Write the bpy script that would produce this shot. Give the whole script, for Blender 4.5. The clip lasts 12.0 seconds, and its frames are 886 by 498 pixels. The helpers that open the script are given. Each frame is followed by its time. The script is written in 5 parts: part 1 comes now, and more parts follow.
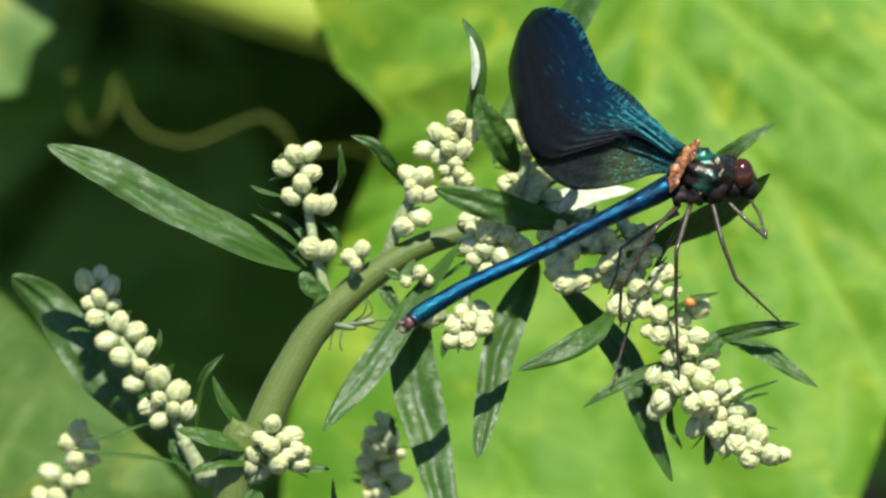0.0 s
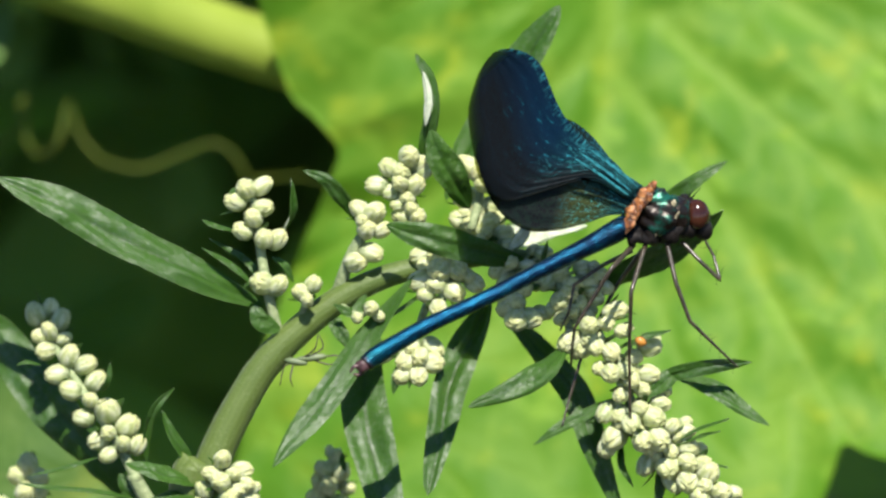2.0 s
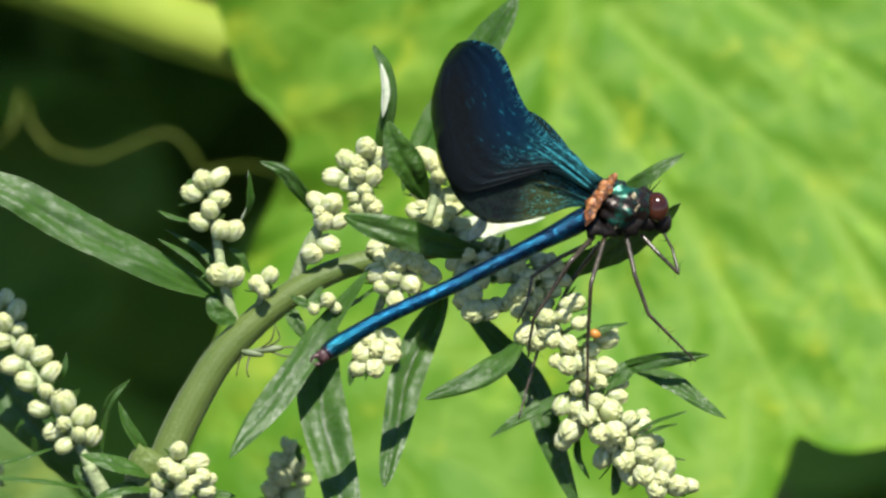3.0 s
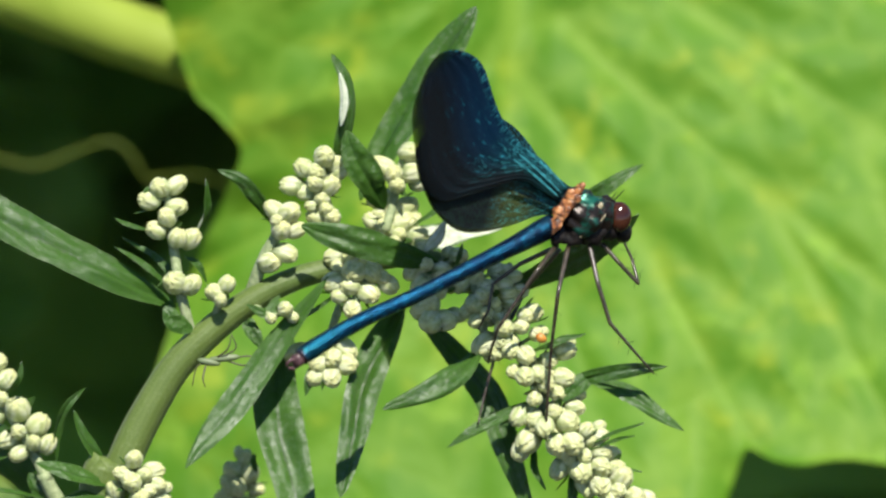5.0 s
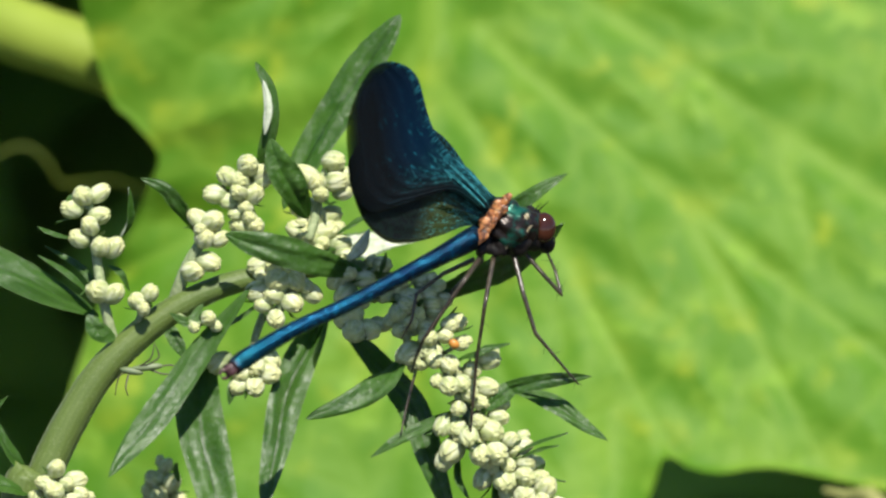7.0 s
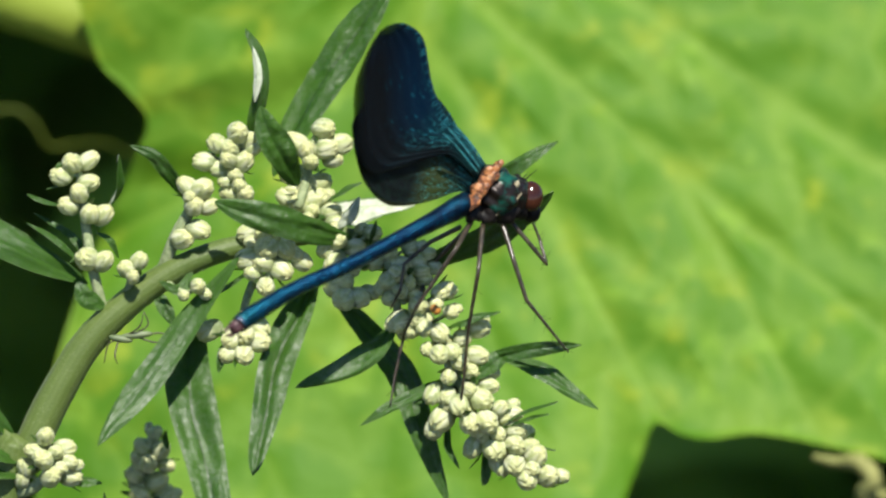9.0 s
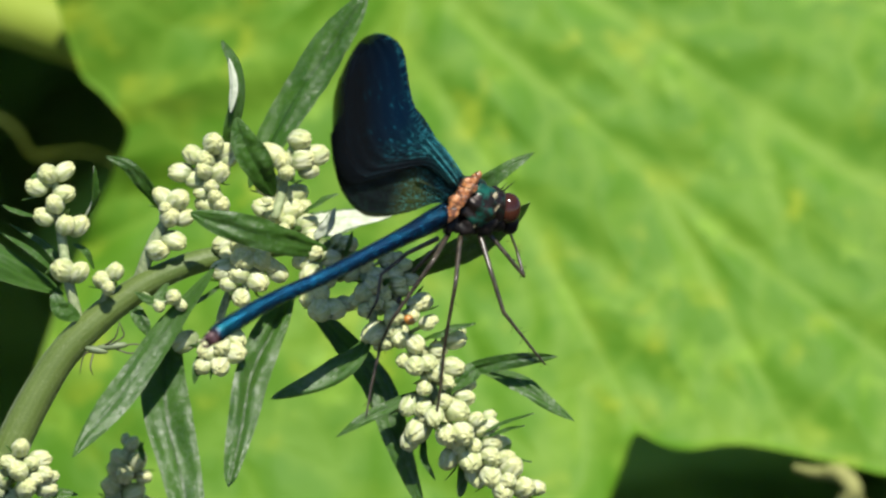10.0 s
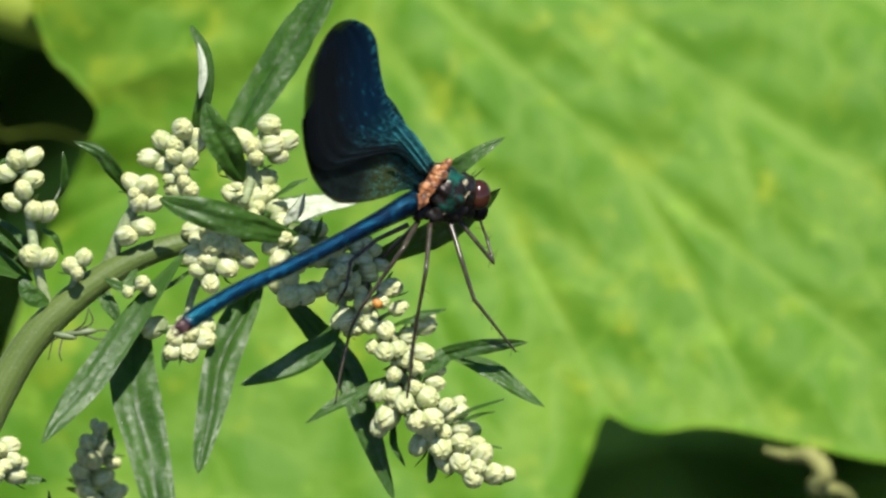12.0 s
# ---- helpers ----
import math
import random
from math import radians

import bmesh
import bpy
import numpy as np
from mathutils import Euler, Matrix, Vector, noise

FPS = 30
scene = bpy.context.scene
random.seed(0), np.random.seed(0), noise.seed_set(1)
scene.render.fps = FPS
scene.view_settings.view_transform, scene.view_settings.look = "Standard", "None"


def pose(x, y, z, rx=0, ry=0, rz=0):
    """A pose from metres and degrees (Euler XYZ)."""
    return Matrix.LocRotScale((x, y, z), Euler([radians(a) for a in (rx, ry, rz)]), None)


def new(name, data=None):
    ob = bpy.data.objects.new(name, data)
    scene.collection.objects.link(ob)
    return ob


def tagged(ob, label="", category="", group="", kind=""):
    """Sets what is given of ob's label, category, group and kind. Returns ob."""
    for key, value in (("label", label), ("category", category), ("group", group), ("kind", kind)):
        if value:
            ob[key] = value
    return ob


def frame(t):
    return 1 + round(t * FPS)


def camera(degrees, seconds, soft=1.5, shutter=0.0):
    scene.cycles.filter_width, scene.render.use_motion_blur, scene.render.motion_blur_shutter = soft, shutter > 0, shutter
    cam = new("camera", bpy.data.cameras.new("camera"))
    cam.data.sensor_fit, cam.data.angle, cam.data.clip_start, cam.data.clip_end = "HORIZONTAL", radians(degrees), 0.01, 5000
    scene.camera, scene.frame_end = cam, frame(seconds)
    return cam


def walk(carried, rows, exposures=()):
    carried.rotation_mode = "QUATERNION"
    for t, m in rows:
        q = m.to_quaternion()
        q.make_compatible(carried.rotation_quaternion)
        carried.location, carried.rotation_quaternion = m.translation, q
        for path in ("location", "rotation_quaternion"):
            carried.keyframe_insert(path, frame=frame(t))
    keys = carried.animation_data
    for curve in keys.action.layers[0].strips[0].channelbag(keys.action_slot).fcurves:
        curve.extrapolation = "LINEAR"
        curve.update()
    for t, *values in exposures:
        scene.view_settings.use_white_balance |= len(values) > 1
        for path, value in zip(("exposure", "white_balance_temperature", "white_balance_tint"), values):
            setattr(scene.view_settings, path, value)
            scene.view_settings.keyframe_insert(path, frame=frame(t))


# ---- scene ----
from mathutils import Quaternion

# The sprig's own frame: x to the right, y away from the viewer, z up across the view.
SPRIG = pose(0, 0, 0.70, -15)
REACH = 773.2  # mm from the viewer to the sprig

cam = camera(8.0, 12.0, soft=2.55)
cam.data.dof.use_dof = True
cam.data.dof.focus_distance = 0.766
cam.data.dof.aperture_fstop = 23.0


def eye_row(t, x, y, z, yaw, pitch, roll):
    """One row of the hand-held camera: mm in the sprig's frame, degrees of turn right, up and lean."""
    m = SPRIG @ Matrix.Translation((x * 0.001, y * 0.001, z * 0.001))
    m = m @ pose(0, 0, 0, 0, 0, -yaw) @ pose(0, 0, 0, 90 + pitch) @ pose(0, 0, 0, 0, 0, roll)
    return t, m


walk(cam, [
    eye_row(0, 13.29, -778.7, -9.41, -2.396, 0.259, -0.95),
    eye_row(0.5, 13.84, -778.2, -7.94, -2.013, 0.241, -0.88),
    eye_row(1, 14.40, -777.7, -6.46, -1.776, 0.275, -0.80),
    eye_row(1.5, 14.95, -777.2, -4.98, -2.109, 0.317, -0.69),
    eye_row(2, 13.57, -776.7, -4.29, -1.981, 0.200, -0.59),
    eye_row(2.5, 12.18, -776.2, -3.60, -1.662, 0.106, -0.51),
    eye_row(2.7, 11.63, -776.0, -3.32, -1.496, 0.057, -0.49),
    eye_row(4.3, 3.88, -774.4, -7.20, -0.976, 0.250, -0.17),
    eye_row(4.5, 3.23, -774.2, -6.18, -0.775, 0.225, -0.13),
    eye_row(5, 1.62, -773.7, -3.65, -0.329, 0.163, -0.05),
    eye_row(5.5, -0.00, -773.2, -1.11, 0.000, 0.081, 0.03),
    eye_row(6, -1.62, -772.7, -1.57, 0.239, 0.180, 0.02),
    eye_row(6.5, -3.23, -772.2, -2.03, 0.532, 0.192, 0.03),
    eye_row(6.7, -3.88, -772.0, -2.21, 0.737, 0.165, 0.03),
    eye_row(8.3, -2.21, -770.4, 0.00, 0.755, -0.091, 0.10),
    eye_row(8.5, -2.21, -770.2, -0.55, 0.692, -0.175, 0.11),
    eye_row(9, -4.43, -769.7, 1.11, 0.901, -0.398, 0.14),
    eye_row(9.5, -1.66, -769.2, 1.66, 0.862, -0.351, 0.18),
    eye_row(10, -0.00, -768.7, 2.21, 0.788, -0.379, 0.17),
    eye_row(10.5, 1.11, -768.2, 3.88, 0.746, -0.509, 0.15),
    eye_row(11, 1.66, -767.7, 3.88, 0.677, -0.536, 0.15),
    eye_row(11.5, 1.66, -767.2, 4.98, 0.862, -0.663, 0.16),
    eye_row(12, -0.00, -766.7, 5.54, 1.063, -0.759, 0.17),
], exposures=[(0, 0.81), (2.5, 0.83), (5.5, 0.75), (9, 0.67), (12, 0.65)])

# ---- light ----
TO_SUN = (SPRIG.to_3x3() @ Vector((0.11, -0.68, 0.72))).normalized()
world = bpy.data.worlds.new("sky")
scene.world = world
world.use_nodes = True
_sky = world.node_tree.nodes.new("ShaderNodeTexSky")
_sky.sky_type = "NISHITA"
_sky.sun_disc = False
_sky.dust_density = 0.0
_sky.ozone_density = 4.0
_sky.altitude = 1200
_sky.sun_elevation = math.asin(TO_SUN.z)
_sky.sun_rotation = math.atan2(TO_SUN.x, TO_SUN.y)
world.node_tree.links.new(_sky.outputs[0], world.node_tree.nodes["Background"].inputs[0])
world.node_tree.nodes["Background"].inputs[1].default_value = 0.088
sun = new("sun", bpy.data.lights.new("sun", "SUN"))
sun.data.energy = 4.9
sun.data.angle = radians(0.53)
sun.data.color = (1.0, 0.95, 0.86)
sun.matrix_world = Matrix.Translation((0, 0, 3)) @ TO_SUN.to_track_quat("Z", "Y").to_matrix().to_4x4()


# ---- materials ----
class Nodes:
    """A small writer for one node material."""

    def __init__(self, name):
        self.m = bpy.data.materials.new(name)
        self.m.use_nodes = True
        self.t = self.m.node_tree
        self.b = self.t.nodes["Principled BSDF"]
        self.out = self.t.nodes["Material Output"]
        self.co = self.node("ShaderNodeTexCoord")

    def node(self, kind, **values):
        n = self.t.nodes.new(kind)
        for k, v in values.items():
            n.inputs[k].default_value = v
        return n

    def link(self, a, b):
        self.t.links.new(a, b)

    def noise(self, scale, detail=4.0, rough=0.6, stretch=None, coord="Object"):
        n = self.node("ShaderNodeTexNoise", Scale=scale, Detail=detail, Roughness=rough)
        src = self.co.outputs[coord]
        if stretch:
            mp = self.node("ShaderNodeMapping")
            mp.inputs["Scale"].default_value = stretch
            self.link(src, mp.inputs[0])
            src = mp.outputs[0]
        self.link(src, n.inputs["Vector"])
        return n.outputs["Fac"]

    def ramp(self, fac, *stops):
        r = self.node("ShaderNodeValToRGB")
        e = r.color_ramp.elements
        while len(e) < len(stops):
            e.new(0.5)
        for el, (p, c) in zip(e, stops):
            el.position = p
            el.color = (*c, 1) if len(c) == 3 else c
        self.link(fac, r.inputs[0])
        return r.outputs[0]

    def mix(self, fac, a, b, mode="MIX"):
        n = self.node("ShaderNodeMix")
        n.data_type = "RGBA"
        n.blend_type = mode
        for sock, v in ((n.inputs[0], fac), (n.inputs[6], a), (n.inputs[7], b)):
            if isinstance(v, (int, float)):
                sock.default_value = v
            elif isinstance(v, tuple):
                sock.default_value = (*v, 1)
            else:
                self.link(v, sock)
        return n.outputs[2]

    def math(self, op, a, b=0.0):
        n = self.node("ShaderNodeMath")
        n.operation = op
        for sock, v in zip(n.inputs, (a, b)):
            if isinstance(v, (int, float)):
                sock.default_value = v
            else:
                self.link(v, sock)
        return n.outputs[0]

    def bump(self, height, strength, distance):
        n = self.node("ShaderNodeBump", Strength=strength, Distance=distance)
        self.link(height, n.inputs["Height"])
        self.link(n.outputs[0], self.b.inputs["Normal"])
        return n.outputs[0]

    def uv(self):
        s = self.node("ShaderNodeSeparateXYZ")
        self.link(self.co.outputs["UV"], s.inputs[0])
        return s.outputs[0], s.outputs[1]

    def colour(self, c):
        if isinstance(c, tuple):
            self.b.inputs["Base Color"].default_value = (*c, 1)
        else:
            self.link(c, self.b.inputs["Base Color"])

    def set(self, **values):
        for k, v in values.items():
            self.b.inputs[k.replace("_", " ")].default_value = v

    def translucent(self, share, colour):
        tr = self.node("ShaderNodeBsdfTranslucent")
        if isinstance(colour, tuple):
            tr.inputs[0].default_value = (*colour, 1)
        else:
            self.link(colour, tr.inputs[0])
        mx = self.node("ShaderNodeMixShader", Fac=share)
        self.link(self.b.outputs[0], mx.inputs[1])
        self.link(tr.outputs[0], mx.inputs[2])
        self.link(mx.outputs[0], self.out.inputs[0])


def random_tint(n):
    return n.node("ShaderNodeObjectInfo").outputs["Random"]


def mat_mugwort_leaf():
    n = Nodes("mugwort_leaf_green")
    big = n.noise(170, 3)
    x, y = n.uv()
    mid = n.math("ABSOLUTE", n.math("SUBTRACT", x, 0.5))
    c = n.ramp(big, (0.3, (0.030, 0.088, 0.009)), (0.7, (0.054, 0.130, 0.016)))
    # silky hairs in fine streaks; their whitening towards the tip is painted sheen
    down = n.ramp(n.noise(1700, 4, 0.65), (0.46, (0, 0, 0)), (0.66, (0.30, 0.30, 0.30)))
    hair_sheen = n.math("MULTIPLY", n.ramp(n.noise(260, 4, 0.75), (0.36, (0.10, 0.10, 0.10)), (0.62, (1, 1, 1))), n.ramp(y, (0.18, (0.30, 0.30, 0.30)), (0.48, (1, 1, 1))))
    rib = n.ramp(mid, (0.015, (0.6, 0.6, 0.6)), (0.05, (0, 0, 0)))
    c = n.mix(n.math("MULTIPLY", down, hair_sheen), c, (0.19, 0.25, 0.115))
    c = n.mix(rib, c, (0.014, 0.040, 0.006))
    c = n.mix(n.ramp(mid, (0.455, (0, 0, 0)), (0.49, (0.5, 0.5, 0.5))), c, (0.12, 0.18, 0.065))
    c = n.mix(n.math("MULTIPLY", random_tint(n), 0.35), c, (0.055, 0.120, 0.024))
    n.colour(c)
    n.set(Roughness=0.42, Sheen_Weight=0.02, Sheen_Roughness=0.38)
    n.b.inputs["Sheen Tint"].default_value = (0.90, 1.0, 0.90, 1)
    fleck = n.math("MULTIPLY", n.ramp(n.noise(1500, 4, 0.65), (0.38, (0.25, 0.25, 0.25)), (0.64, (1, 1, 1))), hair_sheen)
    n.link(n.math("ADD", n.math("MULTIPLY", fleck, 1.2), 0.11), n.b.inputs["Specular IOR Level"])
    quilt = n.math("SINE", n.math("ADD", n.math("MULTIPLY", y, 120.0), n.math("ADD", n.math("MULTIPLY", mid, 16.0), n.math("MULTIPLY", n.noise(300, 3), 9.0))))
    h = n.mix(0.35, n.mix(0.05, n.noise(620, 4, 0.65), quilt), n.noise(2600, 4, 0.75))
    n.bump(h, 1.0, 0.00024)
    n.translucent(0.36, (0.17, 0.34, 0.040))
    return n.m


def mat_mugwort_under():
    n = Nodes("mugwort_leaf_felt")
    x, y = n.uv()
    rib = n.math("LESS_THAN", n.math("ABSOLUTE", n.math("SUBTRACT", x, 0.5)), 0.03)
    c = n.ramp(n.noise(900, 5), (0.3, (0.34, 0.40, 0.27)), (0.7, (0.60, 0.63, 0.50)))
    c = n.mix(n.math("MULTIPLY", rib, 0.6), c, (0.30, 0.38, 0.18))
    n.colour(c)
    n.set(Roughness=0.8)
    n.bump(n.noise(3000, 4), 0.8, 0.00006)
    n.translucent(0.12, (0.22, 0.34, 0.10))
    return n.m


def mat_stem():
    n = Nodes("mugwort_stem_green")
    x, y = n.uv()
    c = n.ramp(n.noise(90, 4), (0.3, (0.074, 0.122, 0.018)), (0.7, (0.118, 0.170, 0.032)))
    wob = n.math("ADD", n.math("MULTIPLY", x, 17.0), n.math("MULTIPLY", n.noise(120, 2), 1.2))
    ridge = n.math("ABSOLUTE", n.math("SUBTRACT", n.math("FRACT", wob), 0.5))
    c = n.mix(n.ramp(ridge, (0.05, (0.25, 0.25, 0.25)), (0.25, (0, 0, 0))), c, (0.060, 0.100, 0.014))
    c = n.mix(n.ramp(ridge, (0.36, (0, 0, 0)), (0.5, (0.14, 0.14, 0.14))), c, (0.17, 0.22, 0.06))
    hair = n.noise(2600, 4, 0.75)
    c = n.mix(n.ramp(hair, (0.54, (0, 0, 0)), (0.70, (0.38, 0.38, 0.38))), c, (0.30, 0.35, 0.17))
    n.colour(c)
    n.set(Roughness=0.55, Sheen_Weight=0.10, Sheen_Roughness=0.4)
    n.bump(n.mix(0.6, ridge, hair), 0.9, 0.00009)
    n.translucent(0.16, (0.20, 0.28, 0.05))
    return n.m


def mat_shoot():
    n = Nodes("pale_felted_shoot")
    c = n.ramp(n.noise(1400, 5), (0.3, (0.15, 0.20, 0.08)), (0.7, (0.34, 0.39, 0.21)))
    n.colour(c)
    n.set(Roughness=0.75)
    n.bump(n.noise(2500, 4), 0.9, 0.00008)
    return n.m


def mat_bud():
    n = Nodes("cream_flower_bud")
    x, y = n.uv()
    mid = n.math("ABSOLUTE", n.math("SUBTRACT", x, 0.5))
    # each bract: green keel, cream flank, thin pale skin at the margin and a dark seam under its edge
    c = n.ramp(mid, (0.02, (0.43, 0.49, 0.20)), (0.12, (0.55, 0.59, 0.30)), (0.25, (0.68, 0.70, 0.44)), (0.42, (0.75, 0.76, 0.54)), (0.465, (0.62, 0.65, 0.40)), (0.495, (0.23, 0.30, 0.11)))
    c = n.mix(n.ramp(y, (0.05, (0.95, 0.95, 0.95)), (0.34, (0.80, 0.80, 0.80)), (0.56, (0, 0, 0))), c, (0.100, 0.165, 0.065))
    c = n.mix(n.ramp(y, (0.70, (0, 0, 0)), (0.97, (0.75, 0.75, 0.75))), c, (0.66, 0.65, 0.28))
    c = n.mix(n.math("MULTIPLY", random_tint(n), 0.35), c, (0.42, 0.50, 0.20))
    fuzz = n.noise(2400, 4, 0.7)
    c = n.mix(n.ramp(fuzz, (0.54, (0, 0, 0)), (0.72, (0.45, 0.45, 0.45))), c, (0.70, 0.72, 0.52))
    c = n.mix(n.ramp(n.noise(1000, 4, 0.7), (0.34, (0.7, 0.7, 0.7)), (0.48, (0, 0, 0))), c, (0.19, 0.26, 0.09))
    n.colour(c)
    n.set(Roughness=0.52, Specular_IOR_Level=0.4, Sheen_Weight=0.15, Sheen_Roughness=0.4)
    n.bump(fuzz, 0.8, 0.00006)
    n.translucent(0.24, (0.62, 0.65, 0.27))
    return n.m


def mat_squash_leaf(name, dark, light, vein, wet=0.62):
    n = Nodes(name)
    x, y = n.uv()
    big = n.noise(24, 4, 0.55)
    mid = n.noise(70, 4, 0.6)
    bend = n.node("ShaderNodeVectorMath")
    bend.operation = "ADD"
    wob = n.node("ShaderNodeTexNoise", Scale=60.0, Detail=3.0)
    n.link(n.co.outputs["Object"], wob.inputs["Vector"])
    shrink = n.node("ShaderNodeVectorMath")
    shrink.operation = "SCALE"
    shrink.inputs["Scale"].default_value = 0.012
    n.link(wob.outputs["Color"], shrink.inputs[0])
    n.link(n.co.outputs["Object"], bend.inputs[0])
    n.link(shrink.outputs[0], bend.inputs[1])
    net = n.node("ShaderNodeTexVoronoi", Scale=75.0)
    net.feature = "DISTANCE_TO_EDGE"
    n.link(bend.outputs[0], net.inputs["Vector"])
    line = n.ramp(net.outputs["Distance"], (0.01, (1, 1, 1)), (0.14, (0, 0, 0)))
    c = n.mix(n.ramp(big, (0.32, (0, 0, 0)), (0.68, (1, 1, 1))), dark, light)
    c = n.mix(n.ramp(mid, (0.50, (0, 0, 0)), (0.68, (0.75, 0.75, 0.75))), c, vein)
    c = n.mix(n.math("MULTIPLY", line, 0.35), c, vein)
    c = n.mix(n.math("MULTIPLY", n.ramp(y, (0.45, (0, 0, 0)), (1.0, (1, 1, 1))), 0.8), c, vein)
    c = n.mix(n.math("MULTIPLY", n.ramp(n.noise(420, 3), (0.62, (0, 0, 0)), (0.75, (1, 1, 1))), 0.35), c, vein)
    c = n.mix(n.ramp(n.noise(120, 3, 0.5), (0.60, (0, 0, 0)), (0.70, (0.7, 0.7, 0.7))), c, tuple(min(1.0, 1.15 * q) for q in vein))
    fleck = n.math("MULTIPLY", n.ramp(n.noise(135, 3, 0.5), (0.56, (0, 0, 0)), (0.68, (0.72, 0.72, 0.72))), n.ramp(n.noise(45, 3), (0.40, (0.15, 0.15, 0.15)), (0.60, (1, 1, 1))))
    c = n.mix(fleck, c, (min(1.0, 1.65 * vein[0]), 1.20 * vein[1], 0.8 * vein[2]))
    n.colour(c)
    n.set(Roughness=wet, Specular_IOR_Level=0.21)
    h = n.mix(0.35, n.noise(75, 4, 0.6), n.ramp(net.outputs["Distance"], (0.0, (0, 0, 0)), (0.35, (1, 1, 1))))
    n.bump(n.mix(0.04, h, n.noise(900, 3)), 0.9, 0.0011)
    n.translucent(0.30, n.mix(0.5, c, (0.16, 0.34, 0.02)))
    return n.m


def mat_petiole():
    n = Nodes("pale_petiole")
    c = n.ramp(n.noise(40, 4, 0.6, (1, 1, 1)), (0.3, (0.19, 0.27, 0.028)), (0.7, (0.31, 0.39, 0.055)))
    n.colour(c)
    n.set(Roughness=0.6, Specular_IOR_Level=0.2)
    n.bump(n.noise(400, 4), 0.8, 0.0002)
    n.translucent(0.2, (0.35, 0.42, 0.06))
    return n.m


def mat_plain(name, dark, light, scale, rough, metal=0.0, bump=0.3, gloss=0.5):
    n = Nodes(name)
    n.colour(n.ramp(n.noise(scale, 5), (0.3, dark), (0.7, light)))
    n.set(Roughness=rough, Metallic=metal, Specular_IOR_Level=gloss)
    n.bump(n.noise(scale * 3, 4), bump, 0.12 / (scale * 3))
    return n.m


def mat_patchy(name, dark, light, scale, rough, metal, bump):
    n = Nodes(name)
    n.colour(n.ramp(n.noise(scale, 4, 0.65), (0.47, dark), (0.58, light), (0.74, tuple(min(1, 1.6 * c) for c in light))))
    n.set(Roughness=rough, Metallic=metal)
    n.bump(n.noise(scale * 2, 4), bump, 0.0001)
    return n.m


def mat_rust():
    n = Nodes("rust_brown_wing_base")
    flakes = n.node("ShaderNodeTexVoronoi", Scale=760)
    flakes.feature = "DISTANCE_TO_EDGE"
    warp = n.node("ShaderNodeVectorMath")
    warp.operation = "ADD"
    stir = n.node("ShaderNodeTexNoise", Scale=900.0, Detail=3.0)
    shrink = n.node("ShaderNodeVectorMath")
    shrink.operation = "SCALE"
    shrink.inputs["Scale"].default_value = 0.0011
    n.link(n.co.outputs["Object"], stir.inputs["Vector"])
    n.link(stir.outputs["Color"], shrink.inputs[0])
    n.link(n.co.outputs["Object"], warp.inputs[0])
    n.link(shrink.outputs[0], warp.inputs[1])
    n.link(warp.outputs[0], flakes.inputs["Vector"])
    seam = n.ramp(flakes.outputs["Distance"], (0.02, (1, 1, 1)), (0.10, (0, 0, 0)))
    c = n.ramp(n.noise(1100, 4, 0.65), (0.38, (0.060, 0.022, 0.010)), (0.48, (0.24, 0.080, 0.022)), (0.58, (0.40, 0.165, 0.050)), (0.72, (0.56, 0.34, 0.18)))
    c = n.mix(n.math("MULTIPLY", seam, 0.70), c, (0.016, 0.009, 0.007))
    n.colour(c)
    n.set(Roughness=0.36, Specular_IOR_Level=0.55)
    n.bump(n.mix(0.5, n.math("SUBTRACT", 1.0, seam), n.noise(2400, 4, 0.7)), 1.0, 0.00016)
    return n.m


def mat_abdomen():
    n = Nodes("metallic_blue_cuticle")
    x, y = n.uv()
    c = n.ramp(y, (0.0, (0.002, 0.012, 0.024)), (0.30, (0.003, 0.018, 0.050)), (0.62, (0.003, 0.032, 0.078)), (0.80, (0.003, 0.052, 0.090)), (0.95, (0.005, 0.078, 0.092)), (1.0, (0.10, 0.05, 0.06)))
    # bright blue flecks paint sparkling highlights into the colour, fewer near the thorax
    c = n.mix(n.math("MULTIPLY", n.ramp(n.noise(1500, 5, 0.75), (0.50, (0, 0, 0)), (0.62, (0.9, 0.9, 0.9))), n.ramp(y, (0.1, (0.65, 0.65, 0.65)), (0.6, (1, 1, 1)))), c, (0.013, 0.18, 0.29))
    c = n.mix(n.ramp(n.noise(700, 4, 0.7), (0.38, (0.7, 0.7, 0.7)), (0.50, (0, 0, 0))), c, (0.001, 0.006, 0.016))
    joint = n.ramp(n.math("ABSOLUTE", n.math("SUBTRACT", n.math("FRACT", n.math("MULTIPLY", y, 8.5)), 0.5)), (0.012, (1, 1, 1)), (0.03, (0, 0, 0)))
    c = n.mix(n.math("MULTIPLY", joint, 0.6), c, (0.001, 0.006, 0.012))
    n.colour(c)
    n.set(Roughness=0.27, Metallic=0.9)
    n.bump(n.mix(0.55, n.noise(1200, 3, 0.6), n.noise(2600, 4, 0.7)), 1.0, 0.00024)
    return n.m


